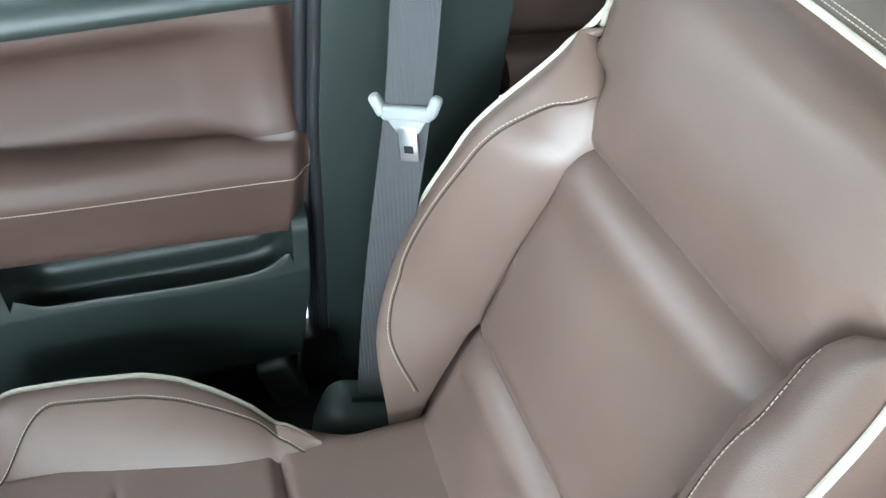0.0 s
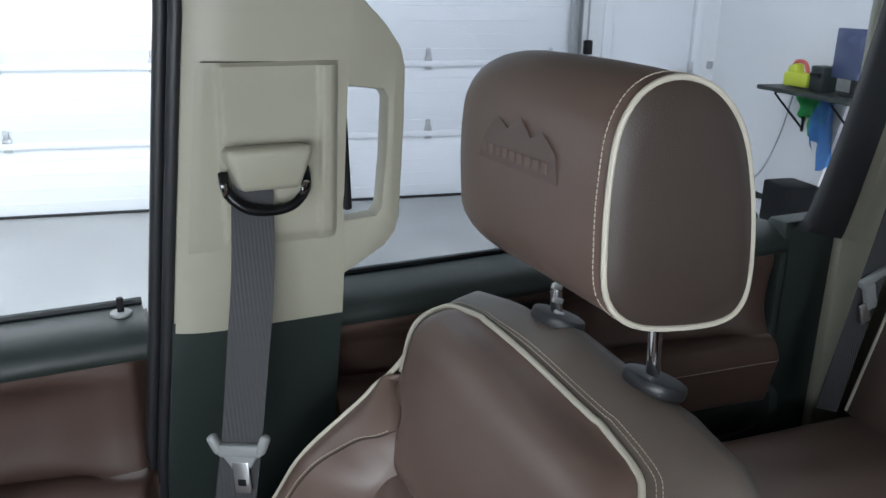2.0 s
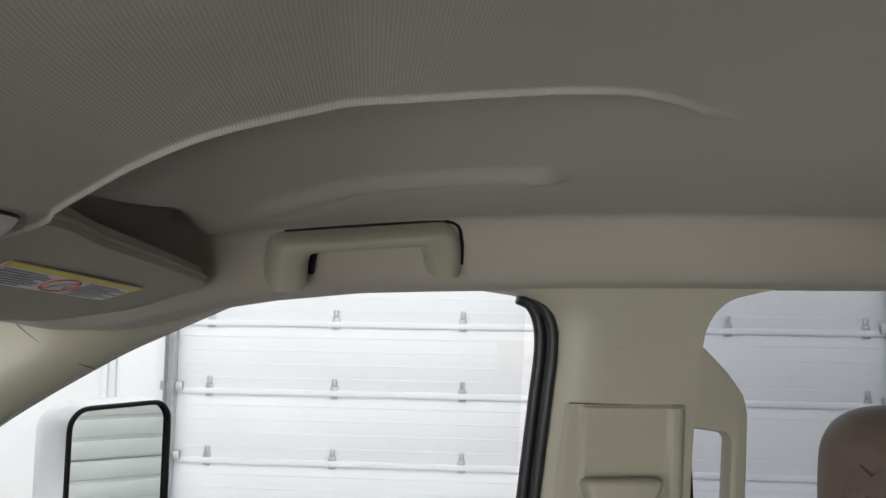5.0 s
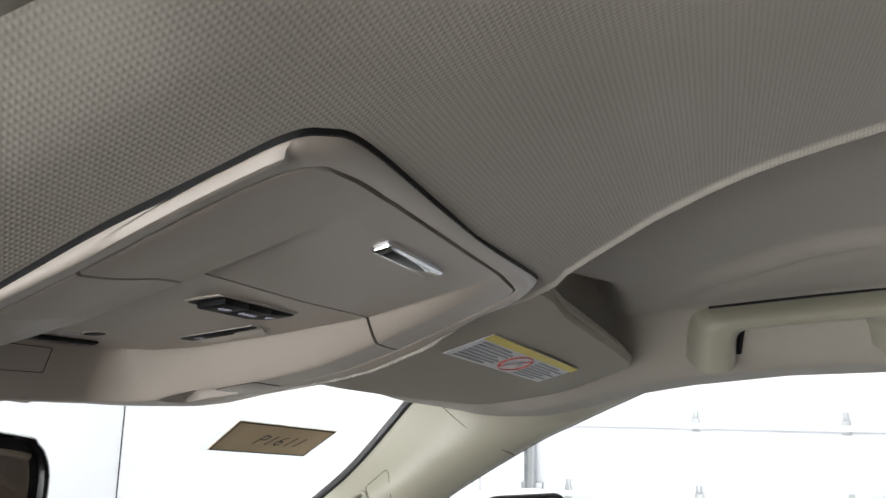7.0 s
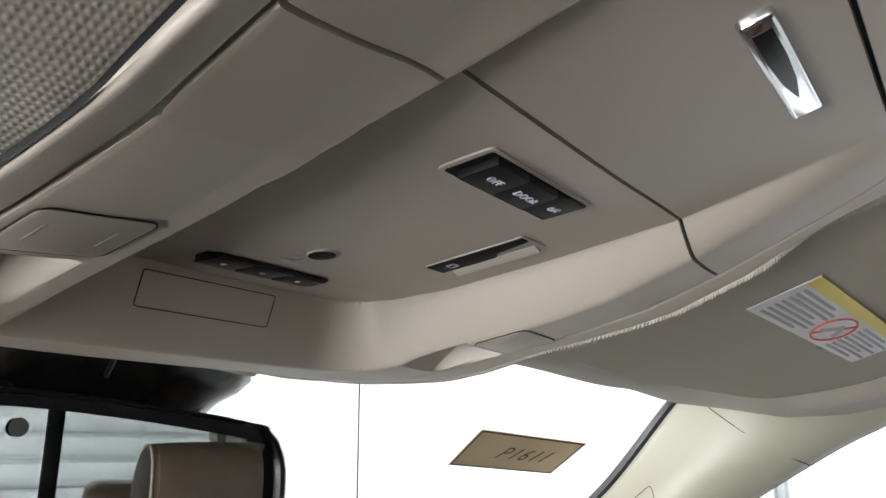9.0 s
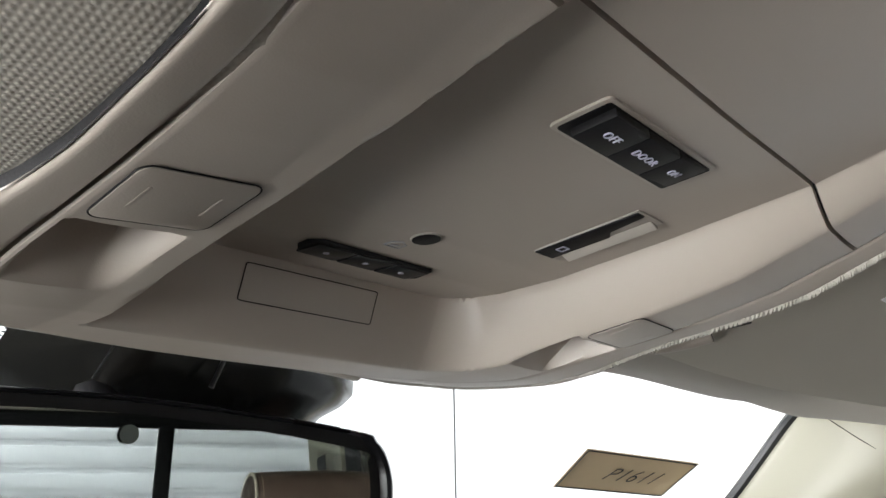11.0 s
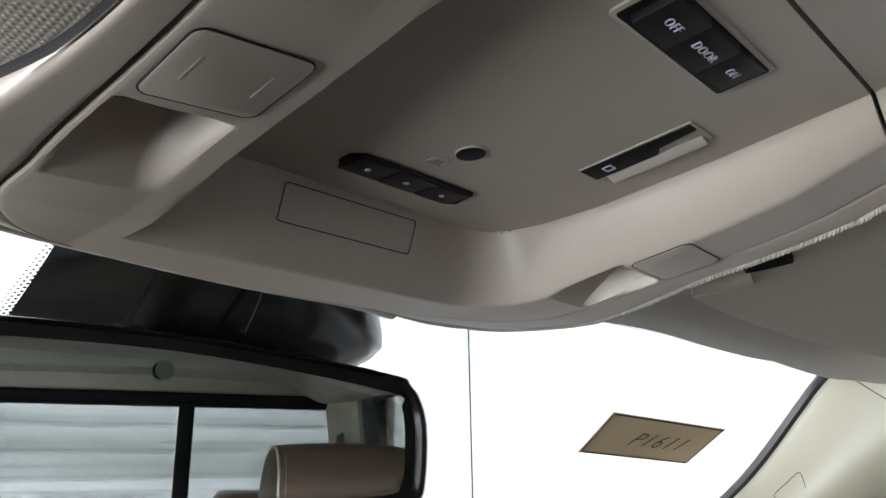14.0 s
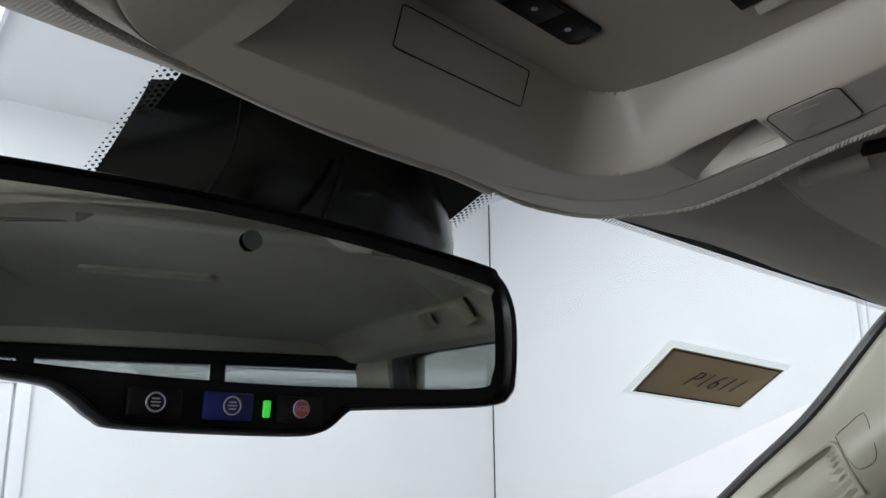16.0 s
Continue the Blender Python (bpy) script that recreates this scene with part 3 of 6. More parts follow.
roof = headliner()
tagged(roof, "shale knit fabric truck headliner with a moulded crease", "headliner", kind="structure")
shell = part("roof_panel", block(1.62, 2.5, 0.02, pose(0, -0.28, 1.86), 0.005), WHITE_STEEL)
tagged(shell, "white painted steel truck roof", "roof", kind="structure")


def roof_rail(side):
    """The steel rail and door frame head between the headliner's edge and the roof panel."""
    rows = []
    for k in range(60):
        y = -1.42 + 2.24 * k / 59
        xe, ze = table(ROOF, y)[3:5]
        yy = y - 0.086 * smooth(0.45, 0.80, y)
        rows.append([(side * x, yy, z) for x, z in ((xe - 0.004, ze + 0.010), (xe + 0.012, ze + 0.010), (0.835, ze + 0.014), (0.856, ze + 0.030), (0.845, max(ze + 0.09, 1.80)), (0.80, 1.868))])
    return tagged(part("roof_rail", grid(rows, thick=0.004), BLACK_MATT), "black painted door frame head under the roof edge", "roof rail", kind="structure")


roof_rail(1), roof_rail(-1)


def a_pillar(side):
    ob = thing("a_pillar_trim", "beige moulded windscreen pillar trim", "pillar trim", kind="structure")
    n = 70
    inner = spline([(0.700, 0.735, 1.668), (0.748, 0.775, 1.652), (0.765, 0.865, 1.560), (0.785, 0.955, 1.490), (0.83, 1.12, 1.36), (0.86, 1.25, 1.26)], n)
    outer = spline([(0.728, 0.46, 1.672), (0.752, 0.55, 1.632), (0.758, 0.63, 1.592), (0.768, 0.775, 1.50), (0.80, 0.95, 1.36), (0.84, 1.10, 1.25)], n)
    rows, skin = [], []
    for a, b in zip(inner, outer):
        row = []
        for k in range(37):
            t = k / 36
            p = a.lerp(b, t)
            x, y, z = p.x - 0.035 * math.sin(math.pi * t) ** 0.8, p.y - 0.004 * math.sin(math.pi * t), p.z
            # the hollow of the assist handle
            s, d = 0.833 * (y - 0.845) - 0.553 * (z - 1.533), -0.553 * (y - 0.845) - 0.833 * (z - 1.533)
            x += 0.016 * smooth(0.0, 0.007, d) * smooth(0.075, 0.06, d) * smooth(0.0, 0.010, s - 0.35 * d) * smooth(0.19, 0.17, s)
            row.append((side * x, y, z))
        skin += row[1:-1]
        row.append((side * (b.x + 0.03), b.y, b.z))
        row.insert(0, (side * (a.x + 0.02), a.y + 0.02, a.z + 0.005))
        rows.append(row)
    trim = part("trim", grid(rows), BEIGE, ob)

    def lay(points, lift):
        """Points given in y and z, laid on the trim's skin."""
        out = []
        for p in points:
            q = min(skin, key=lambda w: (w[1] - p.x) ** 2 + (w[2] - p.y) ** 2)
            out.append([q[0] - side * lift, p.x, p.y])
        for _ in range(6):
            out = [[(out[max(i - 1, 0)][0] + 2 * o[0] + out[min(i + 1, len(out) - 1)][0]) / 4, o[1], o[2]] for i, o in enumerate(out)]
        return out
    part("rim", tube(lay(spline([(0.97, 1.450, 0), (0.90, 1.497, 0), (0.862, 1.522, 0), (0.846, 1.5305, 0), (0.836, 1.525, 0), (0.828, 1.500, 0), (0.822, 1.48, 0)], 40), 0.0005), 0.0030, 8), BEIGE, trim)
    part("plug_outline", tube(lay(spline([(0.838, 1.5395, 0), (0.825, 1.5500, 0), (0.811, 1.5605, 0), (0.8065, 1.560, 0), (0.803, 1.550, 0), (0.800, 1.525, 0), (0.803, 1.514, 0), (0.812, 1.507, 0), (0.820, 1.505, 0), (0.8245, 1.509, 0), (0.831, 1.521, 0), (0.838, 1.535, 0)], 60, closed=True), 0.0001), 0.0004, 6), SEAM, trim)
    part("parting_line", tube(lay(spline([(0.735, 1.652, 0), (0.70, 1.625, 0), (0.66, 1.598, 0), (0.635, 1.585, 0)], 24), 0.0003), 0.0006, 6), SEAM, trim)
    part("glass_seal", tube([(side * (p.x + 0.004), p.y + 0.006, p.z + 0.003) for p in inner], 0.006), RUBBER, ob)
    part("door_seal", tube([(side * (p.x + 0.034), p.y + 0.004, p.z + 0.004) for p in outer], 0.006), RUBBER, ob)
    return ob


a_pillar(1), a_pillar(-1)


def pillar_x(z):
    return 0.80 - 0.11 * (z - 1.21)


def b_pillar(side, detailed):
    ob = thing("b_pillar_trim", "beige upper and charcoal lower centre pillar trim", "pillar trim", kind="structure")

    def sheet(rows, bulge, depth):
        out = []
        for z, y0, y1 in rows:
            row = [(side * (pillar_x(z) + depth), y0 + 0.004, z)]
            for k in range(25):
                t = (k / 24) ** 1.6
                y = mix(y0, y1, t)
                x = pillar_x(z) - bulge * (1 - (1 - t) ** 9)
                row.append((side * x, y, z))
            row.append((side * (pillar_x(z) + depth), y1 - 0.004, z))
            out.append(row)
        return out
    # front edge, rear edge by height
    front = [(0.50, 0.115), (1.0, 0.092), (1.21, 0.071), (1.34, 0.059), (1.54, 0.040), (1.60, 0.034), (1.640, 0.033), (1.664, 0.040), (1.680, 0.056), (1.690, 0.085), (1.697, 0.14), (1.71, 0.20)]
    back = [(0.50, -0.10), (1.0, -0.135), (1.21, -0.147), (1.30, -0.150), (1.36, -0.147), (1.50, -0.150), (1.60, -0.155), (1.645, -0.163), (1.667, -0.173), (1.688, -0.195), (1.698, -0.235), (1.71, -0.29)]
    upper = [(z, table(front, z)[0], table(back, z)[0]) for z in (1.206 + 0.506 * k / 70 for k in range(71))]
    lower = [(z, table(front, z)[0] + 0.002, table(back, z)[0] - 0.004) for z in (0.45 + 0.77 * k / 20 for k in range(21))]
    part("upper_trim", grid(sheet(upper, 0.0165, 0.05)), BEIGE, ob, "beige moulded plastic")
    part("lower_trim", grid(sheet(lower, 0.006, 0.06)), DARK, ob, "charcoal plastic")
    part("foot", block(0.03, 0.055, 0.10, pose(side * 0.838, 0.198, 0.555, -14, 0, 0), 0.012, 3), DARK, ob, "charcoal sill end cap")
    # the door's double rubber seal along the front edge, turning forwards under the headliner
    line = [(table(front, z)[0], z) for z in (0.55 + 1.05 * k / 24 for k in range(25))]
    bend = [(0.033, 1.630), (0.036, 1.652), (0.044, 1.670), (0.058, 1.684), (0.080, 1.693)]
    path = spline([(y, z, 0) for y, z in line + bend], 90)
    lines = []
    for out, ahead in ((0.012, 0.0065), (0.028, 0.0205)):
        run = []
        for i, p in enumerate(path):
            d = (path[min(i + 1, 89)] - path[max(i - 1, 0)]).normalized()
            run.append(Vector((side * (pillar_x(p.y) + out), p.x + d.y * ahead, p.y - d.x * ahead * 0.35)))
        lines.append(run)
        part("seal", tube(run, 0.0088, 10), RUBBER, ob)
    part("seal_web", grid([[p + Vector((side * 0.004, 0, 0)), q + Vector((side * 0.004, 0, 0))] for p, q in zip(*lines)]), RUBBER, ob)
    rear_seal = [(side * (pillar_x(z) + 0.02), table(back, z)[0] + 0.001, z) for z in (1.15 + 0.52 * k / 20 for k in range(21))]
    part("seal", tube(rear_seal, 0.0065, 8), RUBBER, ob)
    if detailed:
        # the belt panel: a ledge above, a step behind its front flank and a second one before the handle's slot
        rows = []
        for k in range(45):
            z = 1.318 + 0.229 * k / 44
            y0, y1 = table(front, z)[0] - 0.012, -0.138
            f = smooth(1.318, 1.336, z) * smooth(1.547, 1.5445, z)
            row = []
            for j in range(61):
                y = mix(y0, y1, j / 60)
                h = 0.0012 + 0.0065 * smooth(0.007, 0.001, y) + 0.0060 * smooth(-0.111, -0.117, y) - 0.0050 * smooth(-0.126, -0.134, y)
                row.append((side * (pillar_x(z) - 0.0160 - h * f * smooth(0, 0.06, j / 60) * smooth(1, 0.97, j / 60)), y, z))
            rows.append(row)
        part("belt_panel", grid(rows), BEIGE, ob)
        # the shadow line under the ledge, drawn as a thin dark tube
        part("ledge_shadow", tube([(side * (pillar_x(1.5475) - 0.0165), y, 1.5475 + 0.02 * (y - 0.02)) for y in (0.022, -0.03, -0.07, -0.118)], 0.0007, 6), SEAM, ob)
        part("airbag_plug", tube([(side * (pillar_x(1.634) - 0.0165), -0.062 + a, 1.634 + b) for a, b in rounded(0.042, 0.028, 0.004, 3)], 0.0006, 5, closed=True), BEIGE, ob)
        # the assist handle: a moulded bow behind the pillar with an open slot
        bow = [(-0.140, 1.640), (-0.165, 1.622), (-0.200, 1.588), (-0.221, 1.560), (-0.228, 1.535), (-0.229, 1.45), (-0.227, 1.34), (-0.222, 1.315), (-0.208, 1.297), (-0.175, 1.276), (-0.150, 1.262), (-0.135, 1.262),
               (-0.135, 1.338), (-0.150, 1.340), (-0.192, 1.343), (-0.199, 1.352), (-0.203, 1.42), (-0.204, 1.498), (-0.197, 1.508), (-0.16, 1.513), (-0.135, 1.515)]
        bm = plate([(y, z) for y, z in bow], 0.030, None, 0.007)
        for v in bm.verts:
            y, z, d = v.co
            v.co = (side * (pillar_x(z) + 0.014 - d), y, z)
        bmesh.ops.recalc_face_normals(bm, faces=bm.faces[:])
        part("assist_handle", bm, BEIGE, ob, "beige moulded grab handle")
        part("slot_reveal", block(0.03, 0.012, 0.16, pose(side * 0.785, -0.152, 1.433, 0, side * 6, 0), 0.004), BLACK_MATT, ob)
    return ob


b_pillar(1, True), b_pillar(-1, False)


def c_pillar(side):
    ob = thing("c_pillar_trim", "beige rear pillar trim with a black window seal", "pillar trim", kind="structure")
    rows = []
    for k in range(21):
        z = 1.18 + 0.53 * k / 20
        y0 = mix(-1.172, -1.208, k / 20)
        rows.append([(side * (pillar_x(z) + 0.03), y0 + 0.004, z)] + [(side * (pillar_x(z) - 0.012 - 0.05 * t * t), y0 - 0.17 * t, z) for t in (j / 8 for j in range(9))])
    part("trim", grid(rows), BEIGE, ob)
    # the black window surround, round at the top rear corner
    inner = [Vector((y, z, 0)) for y, z in ((-1.03, 1.215), (-1.058, 1.25), (-1.088, 1.40), (-1.104, 1.58), (-1.107, 1.650), (-1.099, 1.678), (-1.075, 1.694), (-1.03, 1.702))]
    outer = [Vector((y, z, 0)) for y, z in ((-1.165, 1.18), (-1.172, 1.22), (-1.192, 1.42), (-1.206, 1.60), (-1.210, 1.66), (-1.206, 1.70), (-1.175, 1.715), (-1.07, 1.718))]
    ia, oa = spline(inner, 40), spline(outer, 40)
    rows = [[(side * (pillar_x(p.y) + 0.016), p.x, p.y), (side * (pillar_x(p.y) + 0.002), mix(p.x, q.x, 0.15), mix(p.y, q.y, 0.15)), (side * (pillar_x(q.y) - 0.002), mix(p.x, q.x, 0.85), mix(p.y, q.y, 0.85)), (side * (pillar_x(q.y) + 0.012), q.x, q.y)] for p, q in zip(ia, oa)]
    part("window_surround", grid(rows), RUBBER, ob)
    return ob


c_pillar(1), c_pillar(-1)


def cab_rear_wall():
    """The cab's back panel with the three-pane sliding rear window."""
    ob = thing("cab_rear_wall", "beige cab back panel below and around the rear window", "cab wall", kind="structure")
    y, z0, z1 = -1.42, 1.31, 1.695
    part("header", block(1.70, 0.04, 0.20, pose(0, y, z1 + 0.10), 0.004), KNIT, ob, "fabric header above the window")
    part("panel", join(block(1.70, 0.04, 0.84, pose(0, y, 0.89), 0.004),
                       block(0.09, 0.04, z1 - z0, pose(-0.840, y, (z0 + z1) / 2), 0.004), block(0.09, 0.04, z1 - z0, pose(0.840, y, (z0 + z1) / 2), 0.004)), BEIGE, ob)
    win = thing("window_3", "three-pane sliding rear window with heater lines", "window", kind="structure")
    ring = [(x * 1.60, y + 0.03, (z0 + z1) / 2 + v * (z1 - z0)) for x, v in rounded(1, 1, 0.09, 6)]
    part("window_frame", tube(ring, 0.022, 8, closed=True), BLACK_MATT, win)
    for x in (-0.26, 0.26):
        part("window_bar", block(0.045, 0.03, z1 - z0 + 0.02, pose(x, y + 0.03, (z0 + z1) / 2), 0.006), BLACK_MATT, win)
    for x0, x1 in ((-0.79, -0.283), (-0.237, 0.237), (0.283, 0.79)):
        pane = part("pane", block(x1 - x0, 0.004, z1 - z0, pose((x0 + x1) / 2, y + 0.012, (z0 + z1) / 2), 0), PRIVACY_GLASS, win)
        for k in range(5):
            z = z0 + (z1 - z0) * (k + 0.8) / 5.6
            part("heater_line", block(x1 - x0, 0.001, 0.0016, pose((x0 + x1) / 2, y + 0.018, z), 0), GREY_PRINT, pane)
    side_w = thing("cab_side", "plain cab corner panels beside the rear window", "cab wall", kind="structure")
    for s in (1, -1):
        part("panel", block(0.03, 0.30, 1.34, pose(s * 0.835, -1.325, 1.12), 0.01), BEIGE, side_w)
        part("lower_panel", block(0.05, 0.40, 0.78, pose(s * 0.865, -1.24, 0.83), 0.01), DARK, side_w, "charcoal lower corner panel")
    return ob


cab_rear_wall()


def windshield_z(x, y):
    return 2.0525 - 0.419 * (y + 0.295 * x * x)


def windshield():
    ob = thing("window_1", "clear laminated windscreen with a dotted black border", "windscreen", kind="structure")
    rows = [[(x, y0 - 0.10 * (x / 0.8) ** 2, windshield_z(x, y0 - 0.10 * (x / 0.8) ** 2)) for x in (-0.86 + 1.72 * j / 24 for j in range(25))] for y0 in (0.815 + 1.0 * k / 16 for k in range(17))]
    pane = part("pane", grid(rows, thick=0.004), GLASS, ob)
    pane.visible_shadow = False
    return ob


windshield()


# ---------------------------------------------------------------- doors
def sweep_y(profile, ys, warp=None):
    return [[(x, y, z) if warp is None else warp(x, y, z) for x, z in profile] for y in ys]


def door(side, y0, y1, name, label):
    ob = thing(name, label, "car door", kind="structure")
    ys = [y0 + (y1 - y0) * (k / 130) ** 1.3 for k in range(131)]

    def lean(y, z):
        """The front doors' rear edge runs forwards towards the bottom."""
        return y + (table([(0.45, 0.095), (0.61, 0.066), (0.75, 0.038), (0.87, 0.028), (0.98, 0.010), (1.05, 0.0)], z)[0] * (1 - smooth(y0, y0 + 0.34, y)) if y1 > 0.5 else 0)

    def warp(x, y, z):
        return side * x, lean(y, z), z
    part("sill", grid(sweep_y([(p.x, p.z) for p in spline([(0.94, 0, 1.203), (0.905, 0, 1.207), (0.875, 0, 1.204), (0.850, 0, 1.193), (0.837, 0, 1.176), (0.838, 0, 1.160), (0.86, 0, 1.154)], 18)], ys, warp)), DARK, ob, "charcoal padded window sill")
    # brown upper panel, hollow in the middle, rounded at its rear end
    rows = []
    for y in ys:
        e = smooth(y0, y0 + 0.03, y)
        dip = 0.040 * smooth(y0 + 0.045, y0 + 0.15, y)
        prof = spline([(0.846, 0, 1.158), (0.842 + 0.2 * dip, 0, 1.140), (0.848 + dip, 0, 1.105), (0.850 + dip, 0, 1.05), (0.838 + dip, 0, 1.012 - 0.1 * dip), (0.832, 0, 1.0)], 20)
        rows.append([(side * (p.x + 0.025 * (1 - e)), y, p.z) for p in prof])
    part("insert", grid(rows), DOOR_VINYL, ob, "padded insert")
    rows = []
    for y in ys:
        e = 1 - smooth(y0, y0 + 0.025, y)
        fat = 0.012 * smooth(y0 + 0.02, y0 + 0.35, y)
        top = 0.007 * math.exp(-((y - y0 - 0.11) / 0.04) ** 2)
        prof = spline([(0.862, 0, 1.003), (0.835, 0, 1.006 + top), (0.815 - fat, 0, 1.001 + 0.6 * top), (0.803 - fat, 0, 0.984), (0.800 - fat, 0, 0.966), (0.808 - fat, 0, 0.930), (0.816 - fat, 0, 0.885), (0.826, 0, 0.868), (0.85, 0, 0.862)], 34)
        rows.append([(side * (p.x + 0.03 * e), lean(y, p.z), p.z + 0.09 * (y - y0 - 0.17)) for p in prof])
    arm = part("armrest", grid(rows), DOOR_VINYL, ob, "padded armrest with cream stitching")
    line = [(side * (0.7985 - 0.012 * smooth(y0 + 0.02, y0 + 0.35, y) + 0.03 * (1 - smooth(y0, y0 + 0.025, y))), lean(y, 0.966), 0.966 + 0.09 * (y - y0 - 0.17)) for y in ys]
    part("stitching", stitches(spline(line, 60)), THREAD, arm)
    # charcoal lower panel with a pull pocket: a ledge at its back, a deep bin behind the lip, rounded ends
    rows = []
    flat = [(0.860, 0.888), (0.835, 0.885), (0.818, 0.880), (0.811, 0.874), (0.808, 0.868), (0.807, 0.860), (0.8065, 0.852), (0.806, 0.843), (0.806, 0.834), (0.8055, 0.826), (0.805, 0.820), (0.8045, 0.816), (0.804, 0.812)]
    bin_line = [(0.860, 0.888), (0.874, 0.880), (0.884, 0.862), (0.887, 0.836), (0.884, 0.812), (0.870, 0.803), (0.860, 0.797), (0.855, 0.770), (0.845, 0.748), (0.826, 0.752), (0.815, 0.785), (0.810, 0.806), (0.805, 0.812)]
    below = [(0.8025, 0.804), (0.8025, 0.795), (0.806, 0.770), (0.814, 0.735), (0.822, 0.68), (0.829, 0.63), (0.838, 0.606), (0.856, 0.592), (0.90, 0.585)]
    for y in ys:
        k = min(max((y - y0 - 0.022) / 0.030, 0), 1) * min(max((y0 + 0.400 - y) / 0.030, 0), 1)
        turn = min(max((y - y0 - 0.022) / 0.060, 0), 1) * min(max((y0 + 0.400 - y) / 0.045, 0), 1)
        lift = 0.055 * (1 - math.sqrt(1 - (1 - turn) ** 2))
        e = math.sqrt(1 - (1 - k) ** 2)
        rise = 0.018 * smooth(y0 + 0.10, y0 + 0.42, y)
        prof = [(mix(p[0], q[0], e), 0, min(mix(p[1], q[1], e) + lift * e, 0.880 if i > 1 else 0.9) + rise * (0.3 + 0.7 * i / 12)) for i, (p, q) in enumerate(zip(flat, bin_line))]
        prof += [(x, 0, z + rise * smooth(0.72, 0.80, z)) for x, z in below]
        rows.append([(side * p.x, lean(y, p.z), p.z) for p in spline(prof, 66)])
    part("lower_panel", grid(rows), DARK, ob, "charcoal plastic lower panel with pull pocket")
    # black block added for the shade below the panel; also stops light leaking in
    part("panel_shade", block(0.05, y1 - y0, 0.15, pose(side * 0.885, (y0 + y1) / 2, 0.535), 0.008), BLACK_MATT, ob, "black strip standing for the shade below the panel")
    edge = [(side * 0.84, lean(y0, z) - 0.002, z) for z in (1.195, 1.05, 0.98, 0.87, 0.75, 0.61, 0.50)]
    part("edge", grid([[(x, y, z), (x + side * 0.09, y, z)] for x, y, z in edge], thick=0.004), RUBBER, ob)
    glass = part("window_glass", grid([[(side * (0.915 - 0.36 * (z - 1.22) * 0.62), mix(y0 - (0.03 if y1 > 0.5 else 0.13), y1 if y1 < 0.5 else 1.20 - 1.25 * (z - 1.20), k / 6), z) for k in range(7)] for z in (1.20 + 0.52 * j / 6 for j in range(7))], thick=0.004), GLASS if y1 > 0.5 else PRIVACY_GLASS, ob)
    glass.visible_shadow = y1 < 0.5
    part("sweep_seal", tube([(side * 0.926, y, 1.209) for y in ys], 0.006), RUBBER, ob)
    return ob


door(1, 0.099, 1.25, "door_3", "brown and charcoal front passenger door with padded armrest, closed")
door(1, -1.05, -0.142, "door_4", "brown and charcoal rear passenger door, closed")
# unseen door, kept shut so side light stays off the passenger door
door(-1, 0.099, 1.25, "door_6", "unseen brown and charcoal driver door with padded armrest, kept closed to hold back light")
door(-1, -1.05, -0.142, "door_5", "brown and charcoal rear door on the driver side, closed")

pin = thing("lock_pin", "black door lock pin in a grey collar on the window sill", "lock pin")
part("stem", disc(0.0045, 0.026, pose(0.893, 0.128, 1.217), 12, 0.001), BLACK_MATT, pin)
part("collar", disc(0.014, 0.006, pose(0.893, 0.128, 1.2075), 20, 0.002), GREY_PLASTIC, pin)

tagged(part("cab_floor", block(1.86, 2.7, 0.03, pose(0, -0.2, 0.475), 0), BLACK_MATT), "dark carpeted cab floor", "floor", kind="structure")
tagged(part("firewall", block(1.78, 0.03, 0.74, pose(0, 1.385, 0.84), 0), BLACK_MATT), "dark bulkhead below the dashboard", "bulkhead", kind="structure")
tagged(part("cowl", join(block(1.80, 0.55, 0.03, pose(0, 1.66, 1.19), 0), block(0.03, 0.60, 0.34, pose(0.885, 1.56, 1.10), 0), block(0.03, 0.60, 0.34, pose(-0.885, 1.56, 1.10), 0)), BLACK_MATT), "black cowl at the foot of the windscreen", "cowl", kind="structure")
tagged(part("dashboard", block(1.66, 0.42, 0.36, pose(0, 1.16, 1.02), 0.08, 4), DARK), "charcoal padded dashboard", "dashboard", kind="structure")


# ---------------------------------------------------------------- seats
LEAN_UP, LEAN_OUT = Vector((0, -0.41, 0.912)), Vector((0, 0.912, 0.41))


